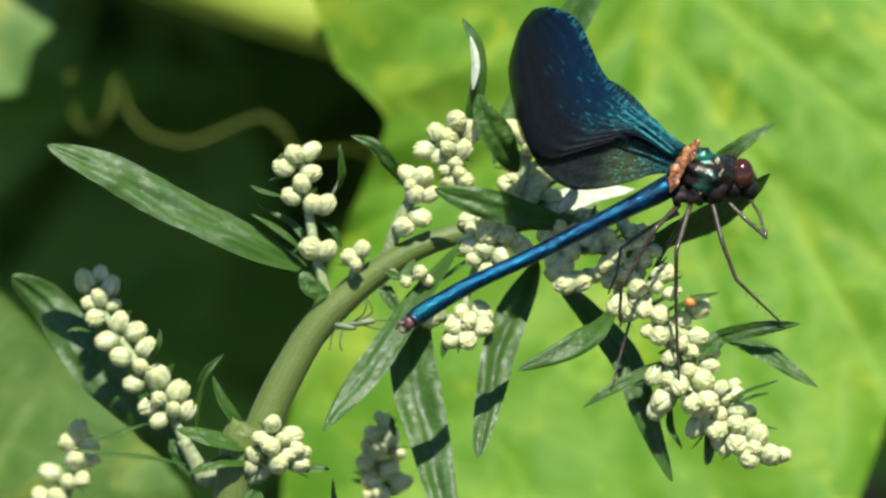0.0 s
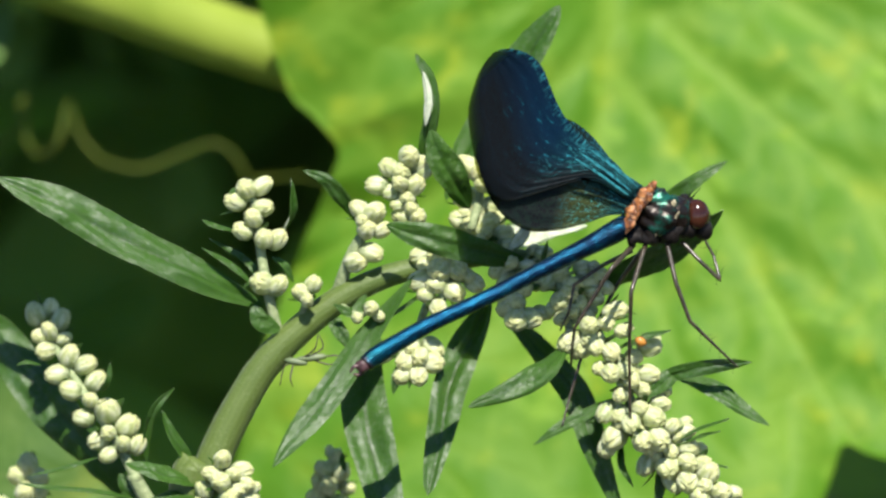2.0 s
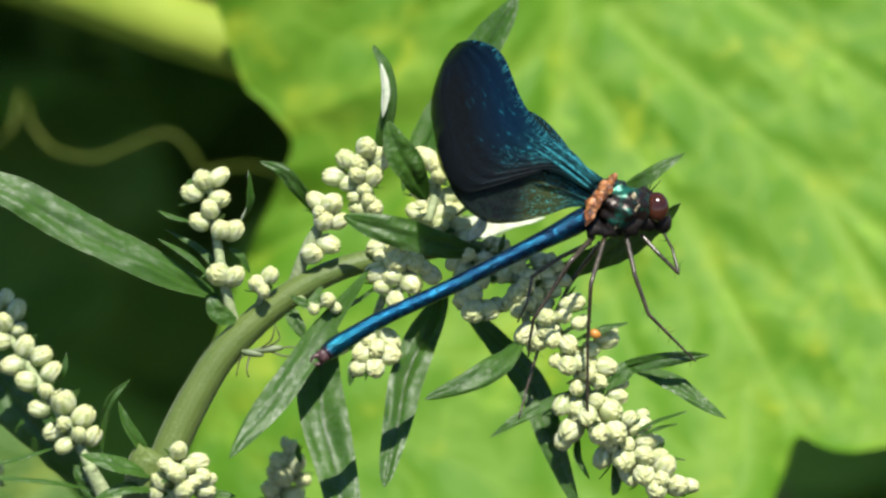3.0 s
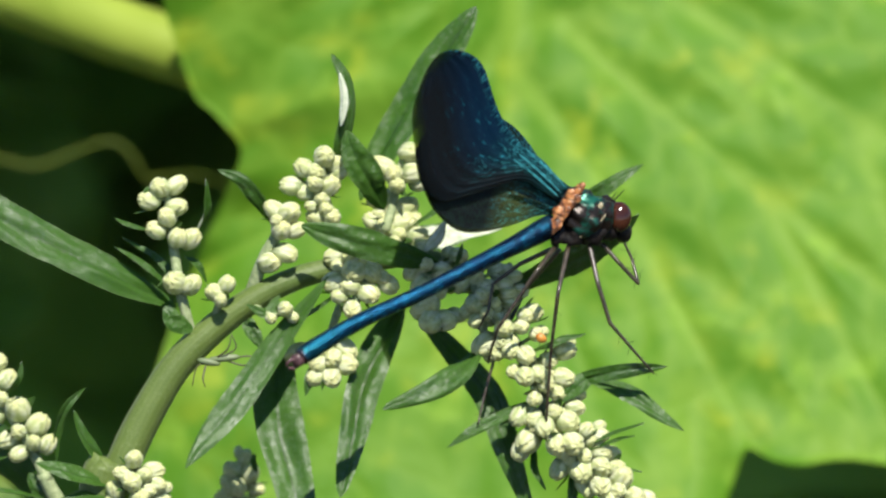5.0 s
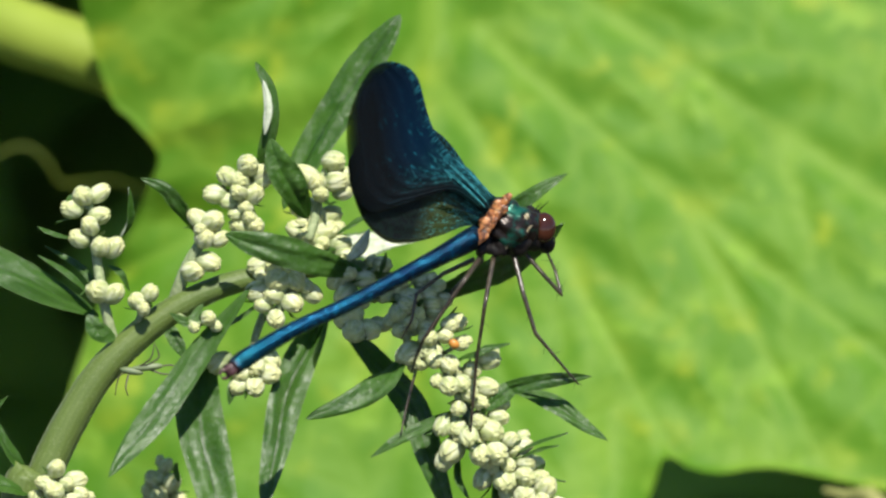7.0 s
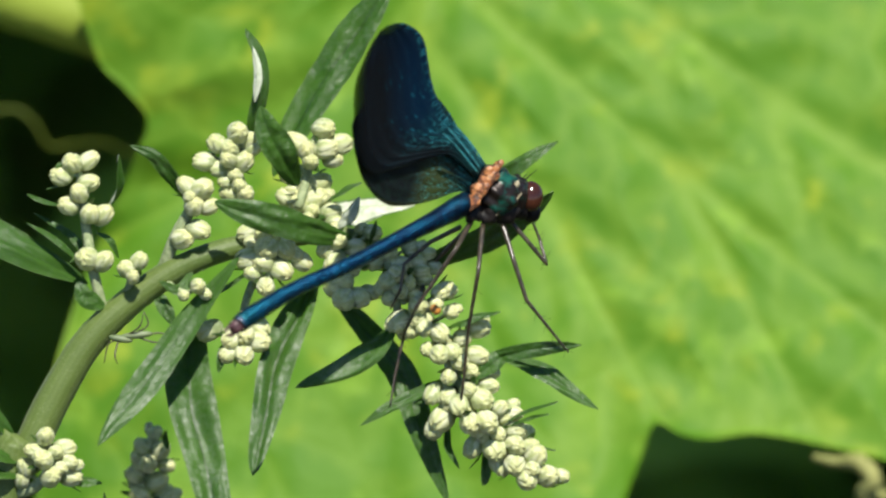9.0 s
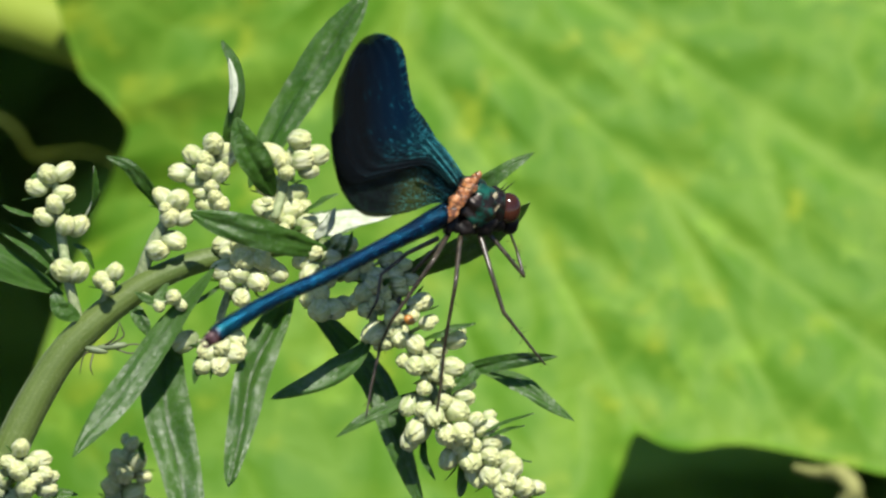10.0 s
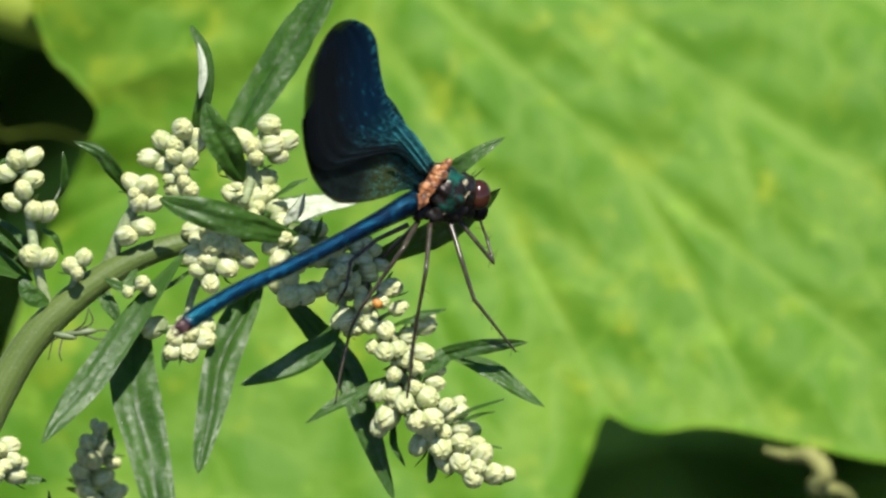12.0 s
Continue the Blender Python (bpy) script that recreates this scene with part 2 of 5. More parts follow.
def mat_wing(name, hind):
    n = Nodes(name)
    x, y = n.uv()
    soft = n.noise(260, 3, 0.5)
    cells = n.node("ShaderNodeTexVoronoi", Scale=1.0)
    cells.feature = "DISTANCE_TO_EDGE"
    mp = n.node("ShaderNodeMapping")
    mp.inputs["Scale"].default_value = (20, 60, 1)
    n.link(n.co.outputs["UV"], mp.inputs[0])
    n.link(mp.outputs[0], cells.inputs["Vector"])
    net = n.ramp(cells.outputs["Distance"], (0.02, (1, 1, 1)), (0.16, (0, 0, 0)))
    # long veins fan out from the base; teal glints are painted on short stretches
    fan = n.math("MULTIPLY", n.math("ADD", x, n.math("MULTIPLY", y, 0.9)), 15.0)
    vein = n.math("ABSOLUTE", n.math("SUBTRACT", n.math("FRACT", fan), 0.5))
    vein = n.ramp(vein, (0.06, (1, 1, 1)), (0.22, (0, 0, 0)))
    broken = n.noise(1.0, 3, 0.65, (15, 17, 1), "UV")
    # blue sheen is put into the membrane colour; pig blackens the rest
    c = n.ramp(y, (0.0, (0.006, 0.026, 0.024)), (0.30, (0.004, 0.021, 0.030)), (0.50, (0.002, 0.014, 0.034)), (0.80, (0.0018, 0.010, 0.026)), (1.0, (0.0015, 0.005, 0.010)))
    if hind:
        pig = n.ramp(y, (0.33, (0, 0, 0)), (0.46, (1, 1, 1)))
        c = n.mix(n.math("MULTIPLY", n.ramp(x, (0.45, (1, 1, 1)), (0.75, (0, 0, 0))), n.ramp(y, (0.10, (0, 0, 0)), (0.22, (0.9, 0.9, 0.9)))), c, (0.044, 0.049, 0.013))
    else:
        pig = n.math("MULTIPLY", n.ramp(x, (0.40, (1, 1, 1)), (0.78, (0, 0, 0))), n.ramp(y, (0.10, (0, 0, 0)), (0.24, (1, 1, 1)), (0.86, (1, 1, 1)), (1.0, (0.5, 0.5, 0.5))))
    c = n.mix(pig, c, (0.0044, 0.0048, 0.0058))
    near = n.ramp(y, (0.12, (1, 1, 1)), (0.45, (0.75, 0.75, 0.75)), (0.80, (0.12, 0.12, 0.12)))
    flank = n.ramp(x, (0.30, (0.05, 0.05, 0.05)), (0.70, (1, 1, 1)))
    vein_glint = n.math("MULTIPLY", n.math("MULTIPLY", near, flank), n.math("MULTIPLY", n.ramp(broken, (0.54, (0, 0, 0)), (0.66, (1, 1, 1))), n.ramp(n.noise(330, 3, 0.6), (0.42, (0.06, 0.06, 0.06)), (0.60, (1, 1, 1)))))
    c = n.mix(n.math("MULTIPLY", vein_glint, n.math("ADD", n.math("MULTIPLY", vein, 0.85), 0.08)), c, (0.025, 0.27, 0.36))
    # more painted glints, as teal flecks near the wing root
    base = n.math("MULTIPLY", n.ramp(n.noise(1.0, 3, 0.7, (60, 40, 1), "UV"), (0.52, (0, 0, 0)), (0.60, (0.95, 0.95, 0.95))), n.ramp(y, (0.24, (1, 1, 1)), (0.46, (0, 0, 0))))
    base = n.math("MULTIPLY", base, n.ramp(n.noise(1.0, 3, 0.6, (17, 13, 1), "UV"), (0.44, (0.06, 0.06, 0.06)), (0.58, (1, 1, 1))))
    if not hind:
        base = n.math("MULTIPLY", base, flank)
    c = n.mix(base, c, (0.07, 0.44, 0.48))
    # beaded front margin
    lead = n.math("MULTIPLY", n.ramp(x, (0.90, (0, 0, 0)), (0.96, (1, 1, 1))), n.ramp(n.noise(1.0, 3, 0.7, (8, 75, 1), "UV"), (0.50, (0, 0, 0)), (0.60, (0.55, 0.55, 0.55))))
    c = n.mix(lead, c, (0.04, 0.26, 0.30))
    c = n.mix(n.math("MULTIPLY", net, 0.55 if hind else 0.12), c, (0.010, 0.024, 0.016) if hind else (0.006, 0.030, 0.040))
    n.colour(c)
    n.set(Roughness=0.42, Metallic=0.18, Specular_IOR_Level=0.10)
    n.bump(n.mix(0.5, n.mix(0.5, net, vein), soft), 0.6, 0.00005)
    clear = n.node("ShaderNodeBsdfTransparent")
    clear.inputs[0].default_value = (0.62, 0.66, 0.36, 1)
    fac = n.ramp(y, (0.0, (0.12, 0.12, 0.12)), (0.22, (0.32, 0.32, 0.32)), (0.32, (0.30, 0.30, 0.30)), (0.44, (0.03, 0.03, 0.03)))
    low = n.ramp(x, (0.0, (1, 1, 1)), (0.35, (0.80, 0.80, 0.80)), (0.62, (0.10, 0.10, 0.10))) if hind else 0.0
    rim = n.ramp(x, (0.0, (0.30, 0.30, 0.30)), (0.05, (0, 0, 0)))
    if not hind:
        rim = n.math("MAXIMUM", n.ramp(x, (0.0, (0.75, 0.75, 0.75)), (0.07, (0.36, 0.36, 0.36)), (0.20, (0, 0, 0))), n.ramp(y, (0.93, (0, 0, 0)), (1.0, (0.5, 0.5, 0.5))))
    mx = n.node("ShaderNodeMixShader")
    n.link(n.math("MAXIMUM", n.math("MULTIPLY", fac, low), rim), mx.inputs[0])
    n.link(n.b.outputs[0], mx.inputs[1])
    n.link(clear.outputs[0], mx.inputs[2])
    n.link(mx.outputs[0], n.out.inputs[0])
    return n.m


LEAF, FELT, STEM, SHOOT, BUD = mat_mugwort_leaf(), mat_mugwort_under(), mat_stem(), mat_shoot(), mat_bud()
SQUASH = mat_squash_leaf("squash_leaf_blade", (0.074, 0.196, 0.008), (0.100, 0.236, 0.010), (0.184, 0.322, 0.030), 0.58)
SQUASH_GREY = mat_squash_leaf("squash_leaf_dull", (0.075, 0.15, 0.030), (0.10, 0.19, 0.045), (0.15, 0.24, 0.07))
# darker copy of the squash green; the low leaf's shade is in the colour
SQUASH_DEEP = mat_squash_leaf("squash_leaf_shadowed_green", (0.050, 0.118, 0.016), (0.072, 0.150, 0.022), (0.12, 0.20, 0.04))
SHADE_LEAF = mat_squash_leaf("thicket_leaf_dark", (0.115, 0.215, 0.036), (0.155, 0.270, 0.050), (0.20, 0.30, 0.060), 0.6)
PETIOLE = mat_petiole()
TENDRIL = mat_plain("tendril_green", (0.055, 0.084, 0.007), (0.100, 0.130, 0.016), 120, 0.6, 0.0, 0.3, 0.2)
WITHERED = mat_plain("withered_tissue", (0.14, 0.155, 0.035), (0.27, 0.27, 0.085), 90, 0.8)
SOIL = mat_plain("dark_soil", (0.012, 0.010, 0.006), (0.035, 0.028, 0.016), 14, 0.95, 0, 0.8)
ABDOMEN = mat_abdomen()
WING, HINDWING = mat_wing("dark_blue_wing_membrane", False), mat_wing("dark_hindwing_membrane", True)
STRUT = mat_plain("teal_metal_strut", (0.004, 0.04, 0.05), (0.08, 0.50, 0.52), 1900, 0.42, 0.6, 0.6)
THORAX = mat_patchy("metallic_green_cuticle", (0.018, 0.012, 0.009), (0.009, 0.092, 0.062), 480, 0.34, 0.5, 1.0)
RUST = mat_rust()
EYE = mat_plain("dark_red_eye", (0.022, 0.006, 0.003), (0.055, 0.017, 0.008), 300, 0.10, 0, 0.02)
LEG = mat_plain("brown_black_leg", (0.011, 0.008, 0.005), (0.075, 0.057, 0.036), 1500, 0.28, 0.0, 0.8, 0.6)
BLACK = mat_plain("black_chitin", (0.004, 0.004, 0.004), (0.018, 0.014, 0.012), 900, 0.50, 0.0, 0.6, 0.16)
PALE = mat_plain("pale_cream_cuticle", (0.10, 0.08, 0.05), (0.46, 0.40, 0.24), 1300, 0.45)
TAIL = mat_plain("pinkish_tail_cuticle", (0.012, 0.008, 0.010), (0.13, 0.06, 0.06), 900, 0.4, 0.2)
ORANGE = mat_plain("orange_mite_skin", (0.26, 0.095, 0.012), (0.58, 0.25, 0.04), 1100, 0.4)
SPIDER_LEG = mat_plain("brown_spider_leg", (0.035, 0.035, 0.015), (0.08, 0.075, 0.035), 700, 0.5)
GHOST = mat_plain("pale_green_spider_skin", (0.09, 0.13, 0.055), (0.17, 0.21, 0.10), 700, 0.5)


# ---- building helpers ----
def P(u, v, d):
    """A place in the sprig's frame: mm to the right, up, and towards the viewer."""
    return Vector((u, -d, v)) * 0.001


def thing(name, base, label, category, group="", kind=""):
    """An empty thing whose origin is at base in the sprig's frame."""
    ob = new(name)
    ob.empty_display_size = 0.005
    ob.matrix_world = SPRIG @ Matrix.Translation(base)
    ob["base"] = list(base)
    return tagged(ob, label, category, group, kind)


def shift_of(ob):
    """Where the part's origin lies in the sprig's frame."""
    at = Vector((0, 0, 0))
    while ob.parent:
        at += ob.location
        ob = ob.parent
    return at + Vector(ob["base"])


def part(name, bm, material, parent, label="", origin=None, smooth=True):
    """Links a bmesh in the sprig's frame as one mesh under a thing or a part."""
    me = bpy.data.meshes.new(name)
    home = shift_of(parent)
    at = Vector(origin) if origin is not None else home
    bmesh.ops.translate(bm, verts=bm.verts, vec=-at)
    if smooth:
        for f in bm.faces:
            f.smooth = True
    bm.to_mesh(me)
    bm.free()
    for m in (material if isinstance(material, (list, tuple)) else (material,)):
        me.materials.append(m)
    ob = new(name, me)
    ob.parent = parent
    ob.location = at - home
    return tagged(ob, label)


def spline(points, n):
    """n + 1 points on a Catmull-Rom curve through points (any dimension)."""
    p = [np.array(q, float) for q in points]
    p = [2 * p[0] - p[1]] + p + [2 * p[-1] - p[-2]]
    out = []
    for i in range(n + 1):
        s = i / n * (len(p) - 3)
        k = min(int(s), len(p) - 4)
        t = s - k
        a, b, c, d = p[k:k + 4]
        out.append(0.5 * (2 * b + (c - a) * t + (2 * a - 5 * b + 4 * c - d) * t * t + (3 * b - a - 3 * c + d) * t ** 3))
    return out


def tube(bm, points, radii, n=16, sides=10, wobble=0.0, mat=0, straight=False):
    """A round tube through points, with radii in mm given evenly along it."""
    pts = [Vector(q) for q in spline(points, n)]
    if straight:
        even = np.linspace(0, len(points) - 1, n + 1)
        grid = np.array([tuple(q) for q in points])
        pts = [Vector([float(np.interp(e, range(len(points)), grid[:, k])) for k in range(3)]) for e in even]
    rad = [float(r[0]) * 0.001 for r in spline([(r,) for r in radii], n)]
    uv = bm.loops.layers.uv.verify()
    side = Vector((0, 0, 1))
    rings = []
    for i, q in enumerate(pts):
        tan = (pts[min(i + 1, n)] - pts[max(i - 1, 0)]).normalized()
        side = side - side.dot(tan) * tan
        if side.length < 1e-4:
            side = tan.orthogonal()
        side.normalize()
        up = tan.cross(side)
        r = max(rad[i], 1e-5)
        rings.append([bm.verts.new(q + (math.cos(a) * side + math.sin(a) * up) * r * (1 + wobble * random.uniform(-1, 1)))
                      for a in (2 * math.pi * j / sides for j in range(sides))])
    for i in range(n):
        for j in range(sides):
            k = (j + 1) % sides
            f = bm.faces.new((rings[i][j], rings[i][k], rings[i + 1][k], rings[i + 1][j]))
            f.material_index = mat
            for lp, (a, b) in zip(f.loops, ((j, i), (j + 1, i), (j + 1, i + 1), (j, i + 1))):
                lp[uv].uv = (a / sides, b / n)
    bm.faces.new(rings[0][::-1]).material_index = mat
    f = bm.faces.new(rings[-1])
    f.material_index = mat
    for lp in f.loops:
        lp[uv].uv = (0, 1)
    return bm


def blob(bm, at, size, turn=None, u=16, v=10, lump=0.0, mat=0):
    """A rounded body: half-sizes in mm along its own axes."""
    m = Matrix.Translation(at) @ (turn.to_4x4() if turn else Matrix()) @ Matrix.Diagonal((*(Vector(size) * 0.001), 1))
    made = bmesh.ops.create_uvsphere(bm, u_segments=u, v_segments=v, radius=1, matrix=m)["verts"]
    for w in made:
        if lump:
            w.co += (w.co - Vector(at)) * lump * noise.noise(w.co * 900)
        for f in w.link_faces:
            f.material_index = mat
    return made


def blade(bm, path, width, facing, fold=0.14, curl=0.16, teeth=0.0, peak=0.45, blunt=0.75, n=44, across=16, thick=0.16, wave=0.05, plain_rim=False, groove=0.06, pillow=0.035):
    """A narrow leaf along path (base to tip), width in mm, its upper face turned to facing. Faces 0 above, 1 below."""
    pts = [Vector(q) for q in spline(path, n)]
    uv = bm.loops.layers.uv.verify()
    seed = random.uniform(0, 90)
    top, bot = [], []
    for i, q in enumerate(pts):
        s = i / n
        tan = (pts[min(i + 1, n)] - pts[max(i - 1, 0)]).normalized()
        side = tan.cross(Vector(facing))
        side.normalize()
        nor = side.cross(tan).normalized()
        g = (s / peak) if s < peak else (1 - s) / (1 - peak)
        w = width * 0.0005 * max(0.03, math.sin(g * math.pi / 2) ** blunt)
        rt, rb = [], []
        for j in range(across + 1):
            c = 2 * j / across - 1
            ww = w * (1 + (teeth * (0.5 + 0.5 * math.sin(s * 60 + seed)) * (abs(c) > 0.9)))
            ww *= 1 + 0.06 * math.sin(s * 9 + seed + (2 if c > 0 else 0)) + 0.16 * noise.noise(Vector((s * 5, seed, 4 if c > 0 else 0))) * (1 - s)
            h = fold * abs(c) * w - curl * c * c * w + wave * w * math.sin(s * 14 + 3 * c + seed) + 0.18 * w * noise.noise(Vector((s * 3.5, seed, 2.0 * c))) + 0.08 * w * noise.noise(Vector((s * 22, seed + 5, 2.0 * c))) + 0.035 * w * noise.noise(Vector((s * 46, seed + 9, 4.2 * c))) - groove * w * math.exp(-(c / 0.3) ** 2)
            h += pillow * w * math.sin(math.pi * min(1.0, abs(c))) * (0.8 + 0.4 * noise.noise(Vector((s * 6, seed, 7 if c > 0 else 0))))
            h += 0.02 * w * math.cos((s * 34 - abs(c) * 3) * 2) * abs(c)
            at = q + side * c * ww + nor * h
            rt.append(bm.verts.new(at))
            edge = 1 - abs(c) ** 4
            rb.append(bm.verts.new(q + side * c * ww * 0.97 + nor * h - nor * thick * 0.001 * edge))
        top.append(rt)
        bot.append(rb)
    for i in range(n):
        for j in range(across):
            quad = ((i, j), (i, j + 1), (i + 1, j + 1), (i + 1, j))
            for grid, idx, order in ((top, 0, quad), (bot, 1, quad[::-1])):
                f = bm.faces.new([grid[a][b] for a, b in order])
                f.material_index = 0 if j in (0, across - 1) and not plain_rim else idx
                for lp, (a, b) in zip(f.loops, order):
                    lp[uv].uv = (b / across, a / n)
    return bm


VIEW = Vector((0, -1, 0))


def leaf(parent, path, px, facing=(0, -0.85, 0.5), name="leaf", label="", **k):
    bm = bmesh.new()
    blade(bm, path, px, facing, **k)
    return part(name, bm, (LEAF, FELT), parent, label)


def bud_mesh(seed):
    """One flower bud, 1 mm in radius, along +z: an egg wrapped in overlapping bracts that part at the tip."""
    rnd = random.Random(seed)
    bracts = [(k * 2.4 + rnd.uniform(-0.25, 0.25), rnd.uniform(0.80, 1.05) - 0.10 * (k > 3), 1.0 + 0.028 * (5 - k), (0.60, 0.72, 0.80, 0.88, 0.94, 1.0)[k] * rnd.uniform(0.94, 1.03)) for k in range(6)]
    bm = bmesh.new()
    uv = bm.loops.layers.uv.verify()
    nu, nv = 44, 24
    grid = []
    for i in range(nv + 1):
        row = []
        lat = -math.pi / 2 + math.pi * i / nv
        for j in range(nu):
            a = 2 * math.pi * j / nu
            best, tag = 0.93, (0.32, 0.99)
            for a0, wide, lift, top in bracts:
                s = (lat + 1.57) / (1.57 + 1.45 * top)
                off = math.atan2(math.sin(a - a0), math.cos(a - a0))
                half = wide * math.sqrt(max(1e-4, 1 - max(s, 0) ** 2.6))
                if 0 <= s <= 1 and abs(off) < half:
                    c = off / half
                    r = lift - 0.035 * s + 0.025 * (1 - c * c)
                    if r > best:
                        best, tag = r, (0.5 + 0.5 * c, s)
            girth = best * math.cos(lat) * (1 - 0.10 * math.sin(lat)) * 0.001
            row.append((bm.verts.new((girth * math.cos(a), girth * math.sin(a), 1.18 * best * math.sin(lat) * 0.001)), tag))
        grid.append(row)
    for i in range(nv):
        for j in range(nu):
            quad = (grid[i][j], grid[i][(j + 1) % nu], grid[i + 1][(j + 1) % nu], grid[i + 1][j])
            f = bm.faces.new([w for w, _ in quad])
            f.smooth = True
            for lp, (w, t) in zip(f.loops, quad):
                lp[uv].uv = t
    bmesh.ops.remove_doubles(bm, verts=bm.verts, dist=1e-6)
    me = bpy.data.meshes.new("bud")
    bm.to_mesh(me)
    bm.free()
    me.materials.append(BUD)
    return me


BUDS = [bud_mesh(i) for i in range(6)]


def flower_shoot(parent, axis, buds, shoot_mm=0.55, depth=0.0, spread=1.5, fill=0.0, size=1.0, name="flower_shoot", label=""):
    """A shoot along axis with its buds (u, v, radius in mm): each one sits on the shoot by a short stalk."""
    ax = [Vector(q) for q in spline(axis, 20)]
    bm = bmesh.new()
    tube(bm, axis, (shoot_mm, shoot_mm * 0.9, shoot_mm * 0.6), n=14, sides=8)
    spots = []
    for i, (u, v, r) in enumerate(buds):
        near = min(ax, key=lambda q: (q.x * 1000 - u) ** 2 + (q.z * 1000 - v) ** 2)
        off = math.hypot(near.x * 1000 - u, near.z * 1000 - v)
        d = -near.y * 1000 + depth + spread * (1.0 - min(off, 3.0) * 0.35) + random.uniform(-0.5, 0.5)
        k = 1 - (d + near.y * 1000) / REACH
        at = P(u * k, v * k, d)
        tube(bm, [near, near.lerp(at, 0.6), at], (0.28, 0.24, 0.3), n=4, sides=5)
        spots.append((at, near, r))
    for at, near, r in [q for q in spots if random.random() < fill]:
        turn = random.uniform(0, 6.28)
        q = at + Vector((math.cos(turn) * 1.35 * r, random.uniform(0.5, 1.3), math.sin(turn) * 1.35 * r)) * 0.001
        q = q.lerp(near, 0.12)
        tube(bm, [near, near.lerp(q, 0.6), q], (0.26, 0.22, 0.26), n=4, sides=5)
        spots = spots + [(q, near, r * random.uniform(0.62, 0.82))]
    group = part(name, bm, SHOOT, parent, label, origin=ax[0])
    for i, (at, near, r) in enumerate(spots):
        ob = new("bud", BUDS[(i * 5 + len(buds)) % 6])
        ob.parent = group
        way = (at - near).normalized() + 0.45 * (ax[-1] - ax[0]).normalized() + Vector((random.uniform(-.3, .3), -0.25 + random.uniform(-.3, .3), random.uniform(-.3, .3)))
        q = way.to_track_quat("Z", "Y") @ Quaternion((0, 0, 1), random.uniform(0, 6.28))
        s = r * size * random.uniform(0.90, 1.02)
        if i % 2 == 0:
            along = (at - near).normalized()
            aside = along.cross(Vector((random.uniform(-1, 1), random.uniform(-1, 1), random.uniform(-1, 1))))
            aside.y = abs(aside.y) * 0.6
            aside.normalize()
            bm = bmesh.new()
            blade(bm, [near.lerp(at, 0.3), at + aside * r * 0.00105, at + aside * r * 0.0014 + along * r * random.uniform(0.0008, 0.0018)], random.uniform(0.6, 1.1), aside + VIEW * 0.4, n=9, across=4, fold=0.3, thick=0.08)
            part("bract", bm, (LEAF, LEAF), group)
        ob.matrix_basis = Matrix.Translation(at - shift_of(group)) @ q.to_matrix().to_4x4() @ Matrix.Diagonal((s, s, s * random.uniform(1.06, 1.28), 1))
    return group


def broad_leaf(parent, hub, rim, lift, veins, material, name="blade", rings=46, per=9, bulge=2.0, tilt=(0.0, 0.0)):
    """A large lobed leaf: rim points (mm, in u and v) round the hub where the stalk joins; lift gives depth by (u, v)."""
    edge = [np.array(q) for q in spline(rim + [rim[0]], len(rim) * per)][:-1]
    m = len(edge)
    bm = bmesh.new()
    uv = bm.loops.layers.uv.verify()
    hub = np.array(hub, float)
    ribs = [(np.array(a, float), np.array(b, float)) for a, b in veins]
    rows = []
    for i in range(rings + 1):
        s = (i / rings) ** 0.85
        row = []
        for j in range(m):
            q = hub + (edge[j] - hub) * s
            rel = q - hub
            r = math.hypot(*rel)
            arc = 99.0
            for a, b in ribs:
                f = min(1.0, max(0.0, float(np.dot(q - a, b - a) / np.dot(b - a, b - a))))
                arc = min(arc, float(np.hypot(*(q - a - f * (b - a)))) + 1.5 * f)
            ridge = math.exp(-(arc / 2.6) ** 2)
            swell = bulge * (1 - math.exp(-(arc / 13.0) ** 2)) * min(1, r / 30)
            side = 0.5 * math.sin(r * 0.33 - arc * 0.45) * min(1, arc / 5)
            d = lift(*q) + swell - 0.8 * ridge + side + 1.0 * noise.noise(Vector((q[0] * 0.06, q[1] * 0.06, 3)))
            d += 3.5 * s ** 8 * noise.noise(Vector((edge[j][0] * 0.05, edge[j][1] * 0.05, 9)))
            k = 1.0
            row.append((bm.verts.new(P(q[0] * k, q[1] * k, d)), ridge))
            if i == 0:
                row = row * m
                break
        rows.append(row)
    for i in range(rings):
        for j in range(m):
            k = (j + 1) % m
            quad = [rows[i][j], rows[i][k], rows[i + 1][k], rows[i + 1][j]]
            if i == 0:
                quad = quad[1:]
            f = bm.faces.new([w for w, _ in quad])
            for lp, (w, ridge) in zip(f.loops, quad):
                lp[uv].uv = (0, ridge)
    back = {}
    for f in list(bm.faces):
        for w in f.verts:
            if w not in back:
                back[w] = bm.verts.new(w.co + Vector((0, 0.0004, 0)))
        g = bm.faces.new([back[w] for w in reversed(f.verts)])
        for lp, other in zip(g.loops, reversed(list(f.loops))):
            lp[uv].uv = other[uv].uv
    last = [w for w, _ in rows[-1]]
    for j in range(m):
        k = (j + 1) % m
        bm.faces.new((last[k], last[j], back[last[j]], back[last[k]]))
    return part(name, bm, material, parent)


